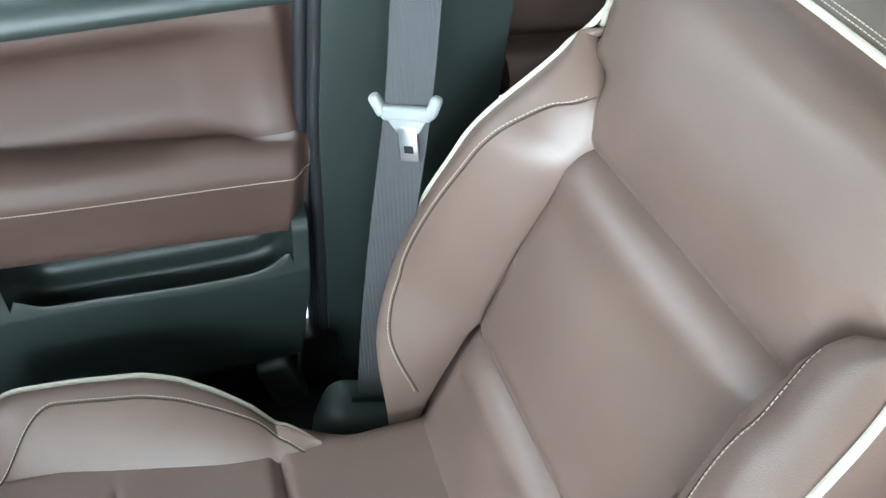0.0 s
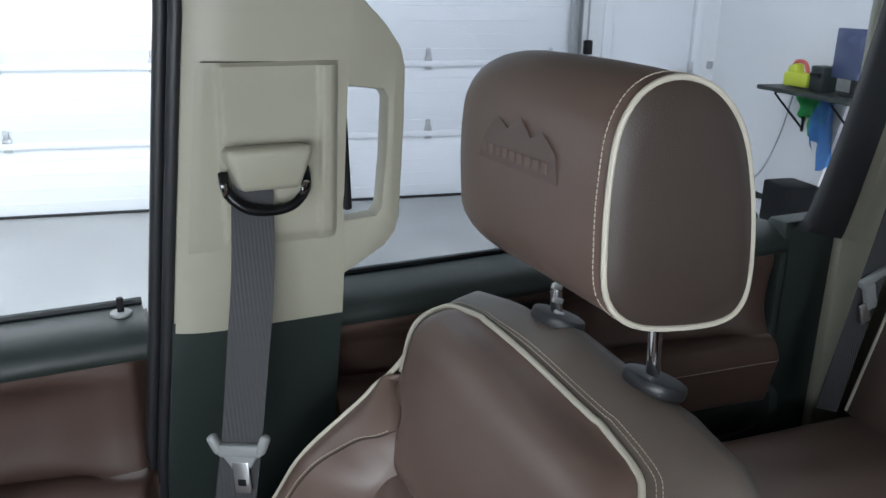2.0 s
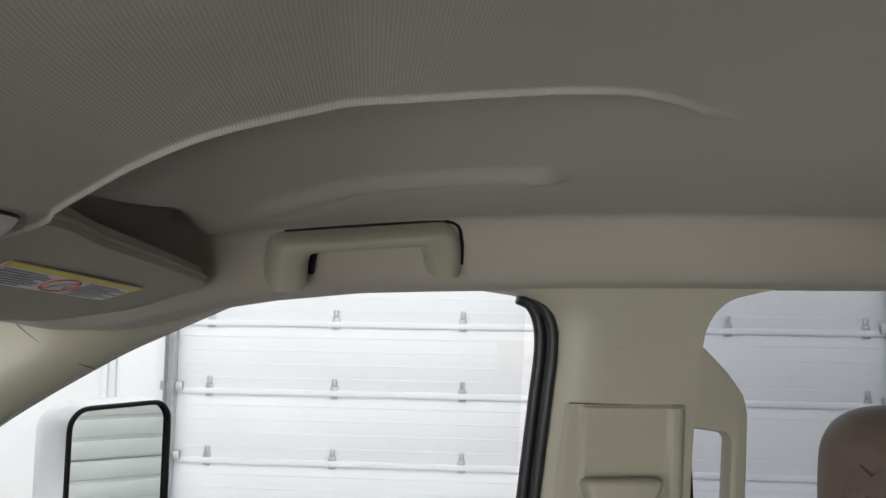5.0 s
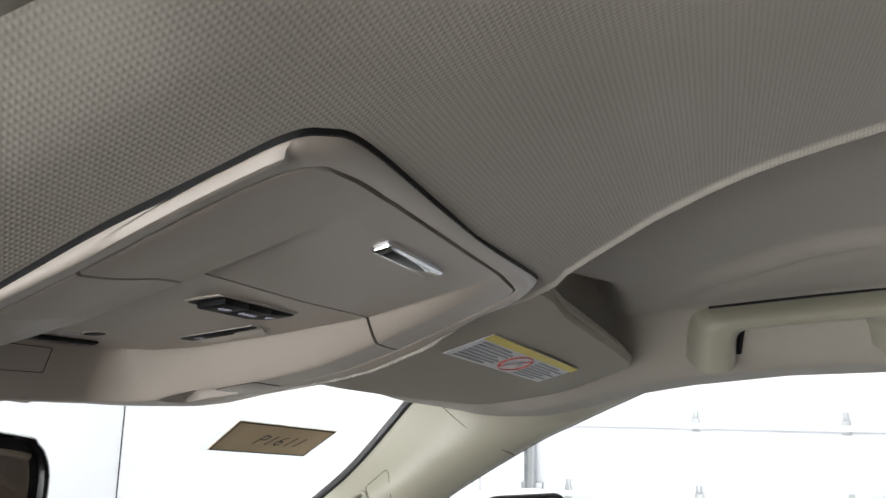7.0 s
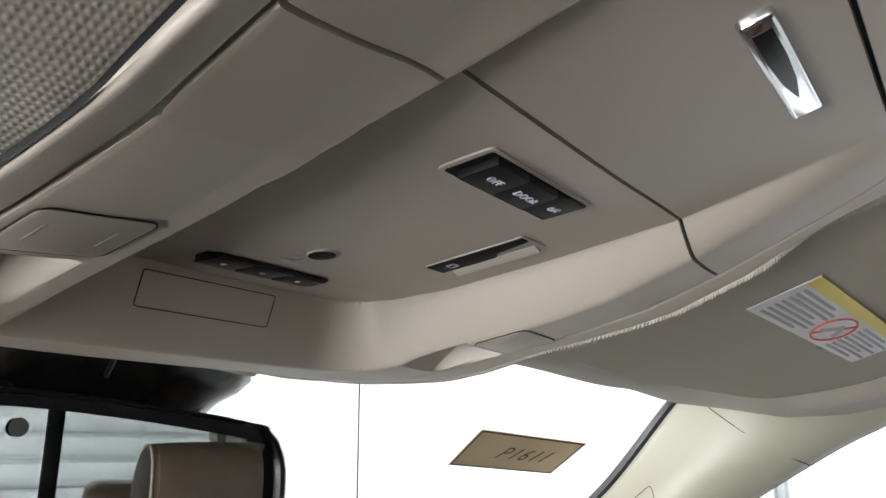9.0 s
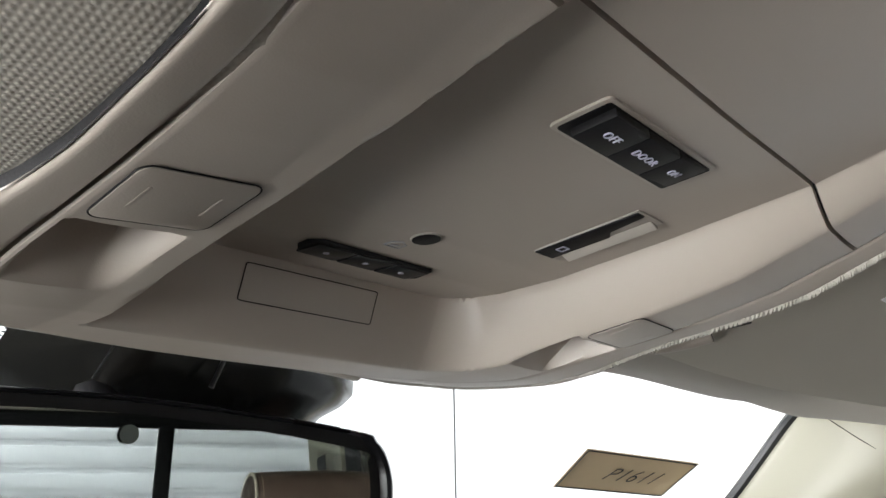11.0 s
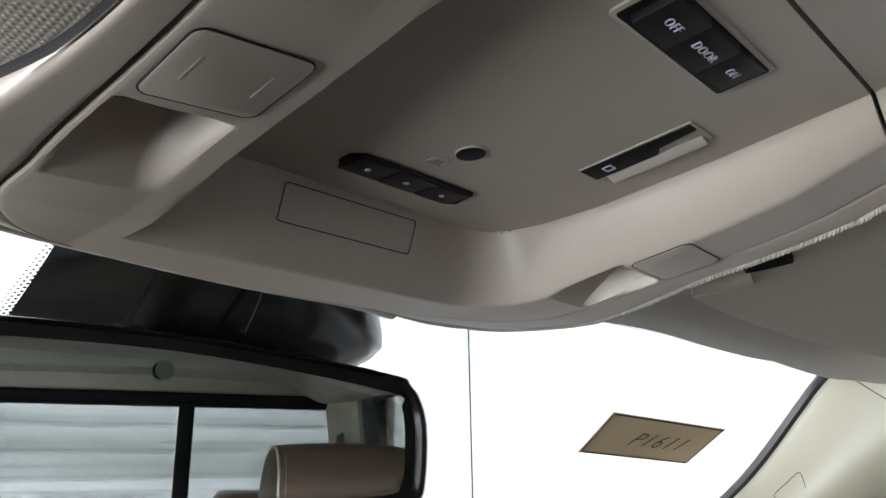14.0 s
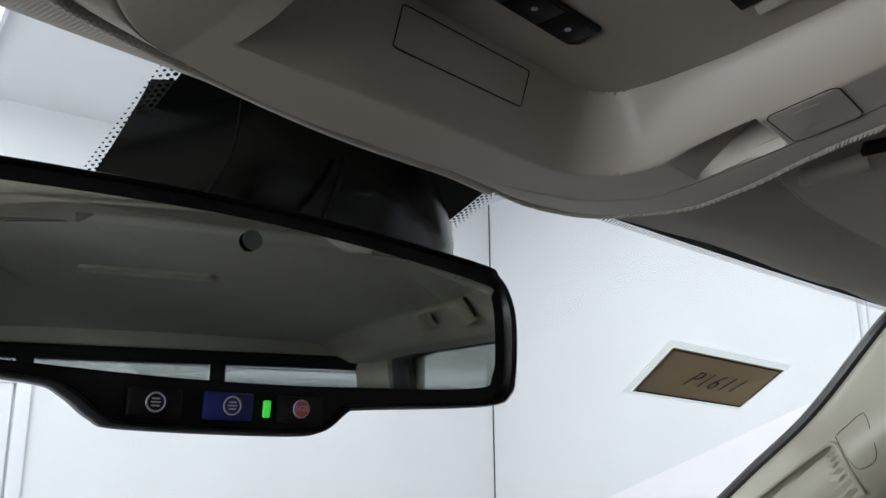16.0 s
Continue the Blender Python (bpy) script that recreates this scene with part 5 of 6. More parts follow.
# ---------------------------------------------------------------- roof fittings
def grab_handle(corner, along, up, hook, side=1):
    """A folded assist handle on the roof rail: its lower front corner, its run to the rear and its height up the rail."""
    ob = thing("grab_handle", "beige folding grab handle on the roof rail", "grab handle", group="grab handles")
    o, e1, e2 = Vector(corner), Vector(along), Vector(up)
    n = e1.cross(e2).normalized()
    if n.x > 0:
        n = -n

    def at(u, v, d):
        p = o + e1 * u + e2 * v + n * d
        return Vector((side * p.x, p.y, p.z))

    outer = spline([(u, v, 0) for u, v in ((0.0, -0.02), (-0.005, 0.40), (0.0, 0.74), (0.012, 0.88), (0.045, 0.97), (0.12, 1.0), (0.48, 1.0), (0.83, 1.0), (0.905, 0.97), (0.945, 0.88), (0.965, 0.74), (0.99, 0.40), (1.005, -0.02))], 97)
    inner = spline([(u, v, 0) for u, v in ((0.215, -0.02), (0.216, 0.25), (0.218, 0.44), (0.224, 0.53), (0.240, 0.595), (0.28, 0.62), (0.48, 0.61), (0.69, 0.60), (0.735, 0.575), (0.762, 0.50), (0.778, 0.41), (0.797, 0.24), (0.815, -0.02))], 97)
    rows = []
    for p, q in zip(outer, inner):
        row = []
        for j in range(17):
            k = j / 16
            c = p.lerp(q, k)
            row.append(at(c.x, c.y, -0.016 + 0.044 * (1 - abs(2 * k - 1) ** 3.2) ** 0.55))
        rows.append(row)
    part("grip", grid(rows), BEIGE, ob)
    part("end_gap", tube([at(1.012, 0.05, 0.0), at(0.997, 0.45, 0.0), at(0.974, 0.78, 0.0), at(0.955, 0.90, 0.0), at(0.925, 0.97, 0.0), at(0.88, 1.01, 0.0)], 0.0030, 6), BLACK_MATT, ob)
    if not hook:
        # thin black tube painting the shadow line behind the grip's top
        part("top_shadow", tube([at(0.90, 1.0, 0.0), at(0.84, 1.012, 0.0), at(0.5, 1.012, 0.0), at(0.08, 0.998, 0.0)], 0.0014, 6), BLACK_MATT, ob)
    part("recess", grid([[at(u, v, -0.012) for u in (0.2, 0.5, 0.82)] for v in (-0.02, 0.3, 0.64)], thick=0.001), KNIT, ob)
    # black bar in place of the deep shade at the opening's end
    part("recess_shade", tube([at(0.226, 0.04, -0.006), at(0.230, 0.30, -0.006), at(0.238, 0.54, -0.006)], 0.0040, 8), BLACK_MATT, ob)
    if hook:
        part("end_gap", tube([at(-0.010, 0.10, 0.001), at(-0.012, 0.60, 0.001), at(0.004, 0.88, 0.001)], 0.004, 6), BLACK_MATT, ob)
        part("coat_hook", join(tube([at(0.70, 0.66, 0.006), at(0.69, 0.4, 0.014), at(0.685, 0.1, 0.012)], 0.006, 8), tube([at(0.76, 0.66, 0.004), at(0.75, 0.1, 0.008)], 0.004, 8)), BEIGE, ob)
        part("hook_gap", tube([at(0.735, 0.62, 0.006), at(0.728, 0.1, 0.008)], 0.003, 6), BLACK_MATT, ob)
    return ob


grab_handle((0.638, 0.411, 1.697), (0.040, -0.232, 0.025), (-0.033, -0.005, 0.054), False)
grab_handle((0.645, -0.378, 1.738), (0.0, -0.290, 0.010), (-0.034, 0.0, 0.049), True)
grab_handle((0.645, -0.378, 1.738), (0.0, -0.290, 0.010), (-0.034, 0.0, 0.049), True, -1)


def sun_visor(side):
    ob = thing("sun_visor", "shale fabric sun visor folded up, with warning label" if side > 0 else "shale fabric sun visor folded up", "sun visor", group="sun visors")
    # corners: inner rear, outer rear, outer front, inner front
    corner = [(0.180, 0.492, 1.713), (0.30, 0.485, 1.709), (0.42, 0.478, 1.704), (0.53, 0.471, 1.698), (0.585, 0.470, 1.695), (0.606, 0.479, 1.691), (0.624, 0.520, 1.677), (0.630, 0.560, 1.665), (0.618, 0.600, 1.657), (0.585, 0.638, 1.6505), (0.50, 0.660, 1.6525), (0.38, 0.680, 1.656), (0.25, 0.686, 1.662), (0.17, 0.670, 1.668), (0.165, 0.58, 1.690)]
    nrm = Vector((0.05, -0.28, -0.957))
    lo = [Vector((side * x, y, z)) + Vector((side * nrm.x, nrm.y, nrm.z)) * 0.003 for x, y, z in corner]
    n2 = Vector((side * nrm.x, nrm.y, nrm.z))
    ring = spline(lo, 64, closed=True)
    mid = sum(ring, Vector()) / len(ring)
    rows = []
    for k, lift in ((1.0, 0.016), (1.008, 0.010), (1.0, 0.002), (0.985, -0.001), (0.93, -0.002), (0.6, -0.003), (0.3, -0.003), (0.02, -0.003)):
        rows.append([mid + (p - mid) * k - n2 * lift for p in ring])
    body = part("pad", grid(rows, close_v=True), VISOR_CLOTH, ob)
    part("edge_welt", tube([mid + (p - mid) * 1.006 - n2 * 0.006 for p in ring], 0.0028, 6, closed=True), VISOR_CLOTH, body)
    if side > 0:
        o = Vector((0.256, 0.533, 1.6985))
        ex, ey = Vector((0.242, -0.020, -0.010)), Vector((0.014, 0.043, -0.0120))
        def Q(a, b, h=0.0045):
            return o + ex * a + ey * b + nrm * (h + 0.003)
        def quad(name, a0, a1, b0, b1, mat, h, parent):
            return part(name, grid([[Q(a0, b0, h), Q(a1, b0, h)], [Q(a0, b1, h), Q(a1, b1, h)]], thick=0.0004), mat, parent, soft=False)
        lab = quad("warning_label", 0, 1, 0, 1, WHITE_PAPER, 0.0045, ob)
        quad("label_band", 0, 1, 0.0, 0.20, YELLOW, 0.0052, lab)
        for k in range(7):
            quad("print_bar", 0.04, 0.36 if k % 3 else 0.30, 0.27 + 0.10 * k, 0.315 + 0.10 * k, GREY_PRINT, 0.0052, lab)
            quad("print_bar", 0.62, 0.97 if k % 2 else 0.88, 0.27 + 0.10 * k, 0.315 + 0.10 * k, GREY_PRINT, 0.0052, lab)
        circle = [Q(0.49 + 0.105 * math.cos(a), 0.58 + 0.33 * math.sin(a), 0.0054) for a in (2 * math.pi * k / 28 for k in range(28))]
        part("prohibition_ring", tube(circle, 0.0007, 6, closed=True), RED, lab)
        part("prohibition_bar", tube([circle[10], circle[24]], 0.0006, 6), RED, lab)
        part("print_bar", tube([Q(0.44, 0.7, 0.0054), Q(0.50, 0.45, 0.0054), Q(0.55, 0.7, 0.0054)], 0.0012, 5), GREY_PRINT, lab)
    part("clip_slot", tube(spline([(side * 0.206, 0.643, 1.6668), (side * 0.211, 0.634, 1.6682), (side * 0.217, 0.624, 1.6706)], 12), 0.0046, 8), BLACK_MATT, ob, "dark clip slot")
    part("hinge_clip", tube(spline([(side * 0.206, 0.672, 1.6606), (side * 0.214, 0.658, 1.6626), (side * 0.218, 0.645, 1.6652)], 12), 0.0062, 10), CONSOLE, ob, "moulded plastic clip")
    return ob


sun_visor(1), sun_visor(-1)


def dome_lamp():
    ob = thing("dome_lamp", "slim beige dome lamp on the rear headliner, switched off", "dome lamp")
    z = roof_z(0, -0.515)
    part("bezel", plate(rounded(0.25, 0.050, 0.016), 0.010, pose(0.004, -0.515, z + 0.002, 180), 0.003), BEIGE, ob)
    lens = part("lens", plate(rounded(0.10, 0.034, 0.008), 0.0115, pose(0.004, -0.515, z + 0.002, 180), 0.002), CONSOLE_PALE, ob, "frosted lens")
    for x in (-0.085, 0.093):
        part("reading_lens", plate(rounded(0.050, 0.034, 0.008), 0.0112, pose(x, -0.515, z + 0.002, 180), 0.002), CONSOLE_PALE, ob, "frosted lens")
    return lens


dome_lamp()


# ---------------------------------------------------------------- overhead console
FLOOR_Z = [(0.47, 1.703), (0.495, 1.6955), (0.548, 1.6815), (0.60, 1.6735), (0.647, 1.6675), (0.675, 1.6662), (0.70, 1.6672), (0.76, 1.667)]
RAIL_Z = [(0.47, 1.703), (0.50, 1.690), (0.548, 1.6698), (0.58, 1.6583), (0.60, 1.6535), (0.62, 1.6495), (0.64, 1.6462), (0.66, 1.6428), (0.68, 1.6395), (0.70, 1.6375), (0.76, 1.637)]
# half outlines from the front middle to the rear middle: the inner panels, and the rim against the headliner
INNER = spline([(x, y, 0) for x, y in ((0, 0.7452), (0.05, 0.7425), (0.095, 0.731), (0.117, 0.707), (0.1190, 0.68), (0.1185, 0.64), (0.1190, 0.59), (0.1200, 0.5485), (0.1185, 0.51), (0.1160, 0.492), (0.1105, 0.4825), (0.098, 0.4797), (0.045, 0.4797), (0, 0.4797))], 131)
OUTER = spline([(x, y, 0) for x, y in ((0, 0.760), (0.06, 0.758), (0.120, 0.744), (0.146, 0.708), (0.143, 0.675), (0.136, 0.636), (0.1335, 0.58), (0.1320, 0.5405), (0.1305, 0.503), (0.1300, 0.482), (0.123, 0.4735), (0.107, 0.4693), (0.05, 0.4695), (0, 0.4705))], 131)
HALF_X = sorted((p.y, p.x) for p in INNER if p.x > 0.09 or p.y > 0.6)


# the driver's side is a little narrower along the middle
NARROW = [(0.47, 1.0, 0.99), (0.49, 1.01, 0.985), (0.53, 1.0, 0.985), (0.57, 0.998, 0.98), (0.62, 1.005, 0.96), (0.66, 1.01, 0.96), (0.70, 1.0, 0.97), (0.76, 1.0, 1.0)]


def left_x(x, y, rim=0):
    return -x * table(NARROW, y)[rim]


# on that side the rail's inner edge, and how much higher the rail lies there
LEFT_EDGE = [(p.x, p.y) for p in spline([(y, x, 0) for y, x in ((0.47, 0.066), (0.52, 0.0705), (0.5485, 0.0745), (0.57, 0.0776), (0.60, 0.0800), (0.63, 0.0805), (0.70, 0.0790), (0.76, 0.0780))], 60)]
LEFT_RISE = [(0.47, 0.0), (0.50, 0.003), (0.5485, 0.0050), (0.57, 0.0050), (0.60, 0.0040), (0.64, 0.0030), (0.68, 0.0015), (0.71, 0.0)]


def console_z(x, y):
    """Underside of the console: two rails with a sunken middle that runs out towards the rear."""
    f, r = table(FLOOR_Z, y)[0], table(RAIL_Z, y)[0]
    a = x if x > 0 else -x / table(NARROW, y)[0]
    if x < 0:
        r += table(LEFT_RISE, y)[0] * (1 - 0.85 * min(max((a - 0.080) / 0.039, 0), 1))
    # the floor dips a little at the bin's seam
    f -= 0.0014 * smooth(0.075, 0.0, x) * math.exp(-((y - 0.5485) / 0.020) ** 2)
    # distance outside the sunken field, whose corners are round
    tight = smooth(-0.046, -0.054, x)
    qx, qy = a - 0.060, y - 0.686
    d = math.hypot(max(qx, 0), max(qy, 0)) + min(max(qx, qy), 0) - 0.016
    k = min(max(d / 0.0135, 0), 1)
    # the driver's side wall stands steep and is cut off by the sloping front
    steep = max(min(max((a - table(LEFT_EDGE, y)[0] + 0.0045) / 0.0045, 0), 1), min(max((y - 0.702) / 0.0150, 0), 1))
    k = mix(k, steep, tight)
    k = 1 - (1 - k) ** 1.5
    # a slight crown across each rail
    z = mix(f, r, k) - 0.0010 * math.sin(math.pi * min(max((a - 0.088) / 0.042, 0), 1)) * k
    # finger scoops beside the map lamps: deep at the lamp, running out forwards
    u, v = (a - 0.1020) / 0.0148, (y - 0.6455) / 0.037
    if abs(u) < 1 and 0 < v < 1:
        z += 0.0200 * smooth(0, 0.05, v) * (1 - v) ** 0.8 * smooth(-1, -0.45, u) * smooth(1, 0.82, u)
    return z


def console_rows(y0, y1, n):
    """Rows across the panel, with rolled edges all round."""
    rows = []
    ys = [y0] + [mix(y0, y1, i / n) for i in range(n + 1)] + [y1]
    for i, y in enumerate(ys):
        hx = table(HALF_X, y)[0]
        up = 0.004 if i in (0, len(ys) - 1) else 0
        half = [0.066 * k / 9 for k in range(10)] + [0.0665, 0.0675, 0.0685, 0.0695, 0.0705, 0.0715, 0.073, 0.0745, 0.0755, 0.0765, 0.0775, 0.079, 0.0805, 0.082, 0.084, 0.086, 0.0875]
        half += [mix(0.088, max(hx - 0.0016, 0.0881), k / 30) for k in range(31)]
        half = [min(h, hx - 0.0016) for h in half]
        both = []
        for place in (lambda h: left_x(h, y), lambda h: h):
            pts = [(place(h), y, console_z(place(h), y) + up) for h in half]
            edge = console_z(place(hx - 0.0016), y)
            both.append(pts + [(place(hx - 0.0008), y, edge + 0.0002 + up), (place(hx - 0.0002), y, edge + 0.0008 + up), (place(hx), y, edge + 0.0040)])
        rows.append(both[0][:0:-1] + both[1])
    return rows


def console_plane(x, y, drop=0.0):
    """A pose on the underside with z pointing down out of it, x to the truck's right, y to the rear."""
    d = 0.004
    zx = (console_z(x + d, y) - console_z(x - d, y)) / (2 * d)
    zy = (console_z(x, y + d) - console_z(x, y - d)) / (2 * d)
    nrm = Vector((zx, zy, -1)).normalized()
    ex = (Vector((1, 0, zx)) - nrm * Vector((1, 0, zx)).dot(nrm)).normalized()
    ey = nrm.cross(ex)
    return Matrix.Translation(Vector((x, y, console_z(x, y))) + nrm * drop) @ Matrix((ex, ey, nrm)).transposed().to_4x4()


def overhead_console():
    ob = thing("overhead_console", "shale plastic overhead console with switches and sunglasses bin", "overhead console")
    SEAM_Y = 0.5485
    part("body", grid(console_rows(SEAM_Y + 0.0007, 0.7445, 170)), CONSOLE, ob, "moulded shale plastic", angle=27)
    bin_door = part("bin_door", grid(console_rows(0.4801, SEAM_Y - 0.0007, 60)), CONSOLE, ob, "sunglasses bin door", angle=27)
    # frame all round, its gap to the panels closing towards the front
    rows, dark, edge, rim = [], [], [], []
    loop = [(Vector((left_x(p.x, p.y), p.y, 0)), Vector((left_x(q.x, q.y, 1), q.y, 0))) for p, q in zip(INNER, OUTER)] + [(p.copy(), q.copy()) for p, q in list(zip(INNER, OUTER))[-2:0:-1]]
    for p, q in loop:
        # the front edge is drawn back towards the driver's side
        q.y -= (0.010 * smooth(0.12, 0.04, q.x) + 0.005 * smooth(0.0, -0.07, q.x)) * smooth(0.69, 0.74, q.y)
        n = (q - p).normalized()
        open_gap = smooth(0.712, 0.690, p.y)
        rear = smooth(0.505, 0.475, p.y)
        zi = console_z(p.x + n.x * 0.001, p.y + n.y * 0.001)
        a = p + n * mix(-0.0010, 0.0012, open_gap)
        zo = max(roof_z(q.x, q.y) - 0.0015, zi + 0.0015) if q.y < 0.70 else zi + 0.006
        zo = mix(zo, zi + 0.006 + 0.003 * smooth(0.10, 0.03, q.x), smooth(0.64, 0.70, q.y))
        # the welted side stays level out to the cord
        zo = mix(zo, zi + 0.0012, smooth(0.495, 0.54, q.y) if q.x > 0 else smooth(0.50, 0.55, q.y))
        # its front slopes up to the roll of the headliner
        front = smooth(0.09, 0.03, q.x) * smooth(0.70, 0.735, q.y)
        zo = mix(zo, zi + 0.0045, front)
        row = [(a.x, a.y, zi + mix(0.0006, 0.0042, open_gap)), (a.x, a.y, zi + 0.0005)]
        for t in (0.05, 0.15, 0.35, 0.6, 0.8, 0.9, 0.97, 1.0):
            c = a.lerp(q, t)
            bend = (0.10 * t * t + 0.90 * t ** 20 if q.x < 0 else 0.25 * t * t + 0.75 * t ** 8) if rear < 0.5 else 0.6 * t * t + 0.4 * t ** 8
            row.append((c.x, c.y, mix(zi, zo, mix(bend, 0.75 * t + 0.25 * t ** 8, front))))
        # the rim returns up to a narrow dark joint against the headliner
        lip = max(zo, min(roof_z(q.x + n.x * 0.002, q.y + n.y * 0.002) - 0.0028, zo + 0.014))
        row += [(q.x + n.x * 0.0006, q.y + n.y * 0.0006, mix(zo, lip, 0.3)), (q.x + n.x * 0.0008, q.y + n.y * 0.0008, lip)]
        # a black strip draws the shadow inside this joint
        dark.append([(q.x + n.x * 0.0006, q.y + n.y * 0.0006, lip - 0.0003), (q.x + n.x * 0.0010, q.y + n.y * 0.0010, lip + 0.002), (q.x + n.x * 0.001, q.y + n.y * 0.001, lip + 0.022)])
        rows.append(row)
        edge.append([(p.x + n.x * t, p.y + n.y * t, zi + 0.0038) for t in (-0.003, 0.004)])
        rim.append((q, n, zo))
    part("frame", grid(rows, close_u=True), CONSOLE, ob, "smooth surrounding frame")
    part("joint_shadow", grid(dark, close_u=True), BLACK_MATT, ob)
    part("gap", grid(edge, close_u=True), BLACK_MATT, ob)
    xs = [-0.1190 + 0.2380 * k / 360 for k in range(361)]
    part("gap", grid([[(x, SEAM_Y + d, console_z(x, SEAM_Y) + 0.004) for x in xs] for d in (-0.0014, 0.0014)]), BLACK_MATT, ob)
    # braided welt round the front and along the right side
    cord = [q + Vector((0, 0, zo)) + n * 0.0022 + Vector((0, 0, 0.0012)) for q, n, zo in rim]
    keep = [c for c in cord if c.y > 0.50 and c.x > 0.03]
    keep.sort(key=lambda c: (-c.y if c.y < 0.72 else -0.72 - (0.15 - c.x)))
    line = spline(keep, 700)
    strands = [tube(line, 0.0022, 8)]
    for turn in range(3):
        points = []
        for i, p in enumerate(line):
            ahead = (line[min(i + 1, 699)] - line[max(i - 1, 0)]).normalized()
            flank = ahead.cross(Vector((0, 0, 1))).normalized()
            a = 2 * math.pi * (i / 9.0 + turn / 3)
            points.append(p + flank * math.cos(a) * 0.0010 + flank.cross(ahead) * math.sin(a) * 0.0010)
        strands.append(tube(points, 0.0017, 6))
    part("welt", join(*strands), WELT, ob, "braided fabric welt")
    # towards the driver's side the welt gives way to a fatter knitted roll
    fat = sorted(((q.x, q.y, zo) for q, n, zo in rim if q.y > 0.70 and q.x < 0.07), key=lambda c: c[0])
    roll = spline([(x, y + 0.0012, z + 0.0008) for x, y, z in fat], 160)
    part("edge_roll", tube(roll, 0.0042, 12), KNIT, ob, "knitted fabric edge roll")
    # push-on map lamps in both rails
    for s in (1, -1):
        m = console_plane(0.1015 if s > 0 else -0.1020, 0.6305 if s > 0 else 0.6290)
        lens = part("map_lamp", plate(rounded(0.0285, 0.0245, 0.003), 0.0004, m, 0.0002), CONSOLE, ob, "push-on map lamp lens")
        part("gap", tube([m @ Vector((x, y, 0.0001)) for x, y in rounded(0.0291, 0.0251, 0.0033)], 0.00022, 6, closed=True), BLACK_MATT, lens)
        part("thumb_rib", block(0.0009, 0.009, 0.00012, m @ pose(-0.0085, 0, 0.0004), 0.0004), CONSOLE, lens)
        part("thumb_rib", block(0.0009, 0.009, 0.00012, m @ pose(0.0085, 0, 0.0004), 0.0004), CONSOLE, lens)
    # dome switch with three rockers
    m = Matrix.Translation((0.0, 0, 0)) @ console_plane(0.001, 0.572)
    sw = part("dome_switch", plate(rounded(0.0620, 0.0185, 0.002), 0.0008, m, 0.0004), CONSOLE, ob, "black three-way dome light switch")
    part("well", plate(rounded(0.0585, 0.0158, 0.001), 0.0004, m @ pose(0, 0, 0.0007)), BLACK_MATT, sw)
    for k, word in enumerate(("OFF", "DOOR", "ON")):
        tilt = (0, 0, 12)[k]
        mk = m @ pose(-0.0175 + 0.0178 * k, 0.001, 0.0020 - 0.0008 * (k == 2), 0, tilt * 0.4, 0)
        rock = part("rocker", block(0.0177, 0.0132, 0.003, mk, 0.0005), BLACK_MATT, sw)
        letters("lettering", word, 0.0038, mk @ pose(0.0, 0, 0.0017), PALE_PRINT, rock, 1.15, thin=0.00004)
    # sliding window switch
    m = console_plane(0.049, 0.6135)
    slot = part("window_switch", plate(rounded(0.0175, 0.042, 0.0006), 0.0003, m, 0.0001), CONSOLE_PALE, ob, "black sliding rear window switch")
    part("rocker", plate([(-0.0082, -0.0205), (0.0025, -0.0205), (0.0030, 0.0035), (-0.0010, 0.0060), (-0.0030, 0.0200), (-0.0078, 0.0200)], 0.0009, m, 0.0003), BLACK_MATT, slot)
    part("ledge", block(0.0085, 0.036, 0.0016, m @ pose(0.0042, 0.001, -0.0002, 0, -24, 0), 0.0003), CONSOLE_PALE, slot)
    part("symbol", join(*(block(0.004 if k % 2 == 0 else 0.0006, 0.0005 if k % 2 == 0 else 0.003, 0.0003, m @ pose(-0.0028 + (0, 0.0018, 0, -0.0018)[k], -0.0125 + (0.0015, 0, -0.0015, 0)[k], 0.0010), 0) for k in range(4))), PALE_PRINT, slot)
    # three programmable buttons
    m = console_plane(-0.001, 0.676)
    strip = part("button_strip", plate([(-0.0275, -0.0035), (-0.0245, -0.007), (0.027, -0.007), (0.030, -0.004), (0.027, 0.0065), (-0.0245, 0.0065), (-0.0285, 0.0028)], 0.0014, m, 0.0004), BLACK_MATT, ob, "black three-button door opener")
    for k in (-1, 0, 1):
        part("button", block(0.0165, 0.0118, 0.001, m @ pose(0.0178 * k, -0.0002, 0.0016), 0.0004), BLACK, strip)
        part("dot", disc(0.0011, 0.0004, m @ pose(0.0178 * k - 0.0005, 0, 0.0022), 10), PALE_PRINT, strip)
    m = console_plane(-0.001, 0.648)
    mic = part("microphone", disc(0.0052, 0.0012, m, 24, 0.0004), CONSOLE_PALE, ob)
    part("grille", disc(0.0049, 0.0016, m, 20, 0.0003), BLACK_MATT, mic)
    m = console_plane(-0.004, 0.659)
    part("symbol", join(*(block(a, b, 0.0003, m @ pose(x, y, 0.0002, 0, 0, r), 0) for a, b, x, y, r in ((0.007, 0.0004, 0, -0.0022, 0), (0.0004, 0.004, -0.0033, 0, 0), (0.0004, 0.004, 0.0033, 0, 0), (0.0042, 0.0004, -0.0017, 0.0026, 30), (0.0042, 0.0004, 0.0017, 0.0026, -30), (0.003, 0.0012, 0, -0.0005, 20)))), GREY_PRINT, ob)
    # blank cover on the sloping front wall
    def wall_y(z):
        return min((0.700 + 0.0002 * k for k in range(90)), key=lambda y: abs(console_z(0, y) - z))
    lo, hi = Vector((0, wall_y(1.6515), 1.6515)), Vector((0, wall_y(1.6640), 1.6640))
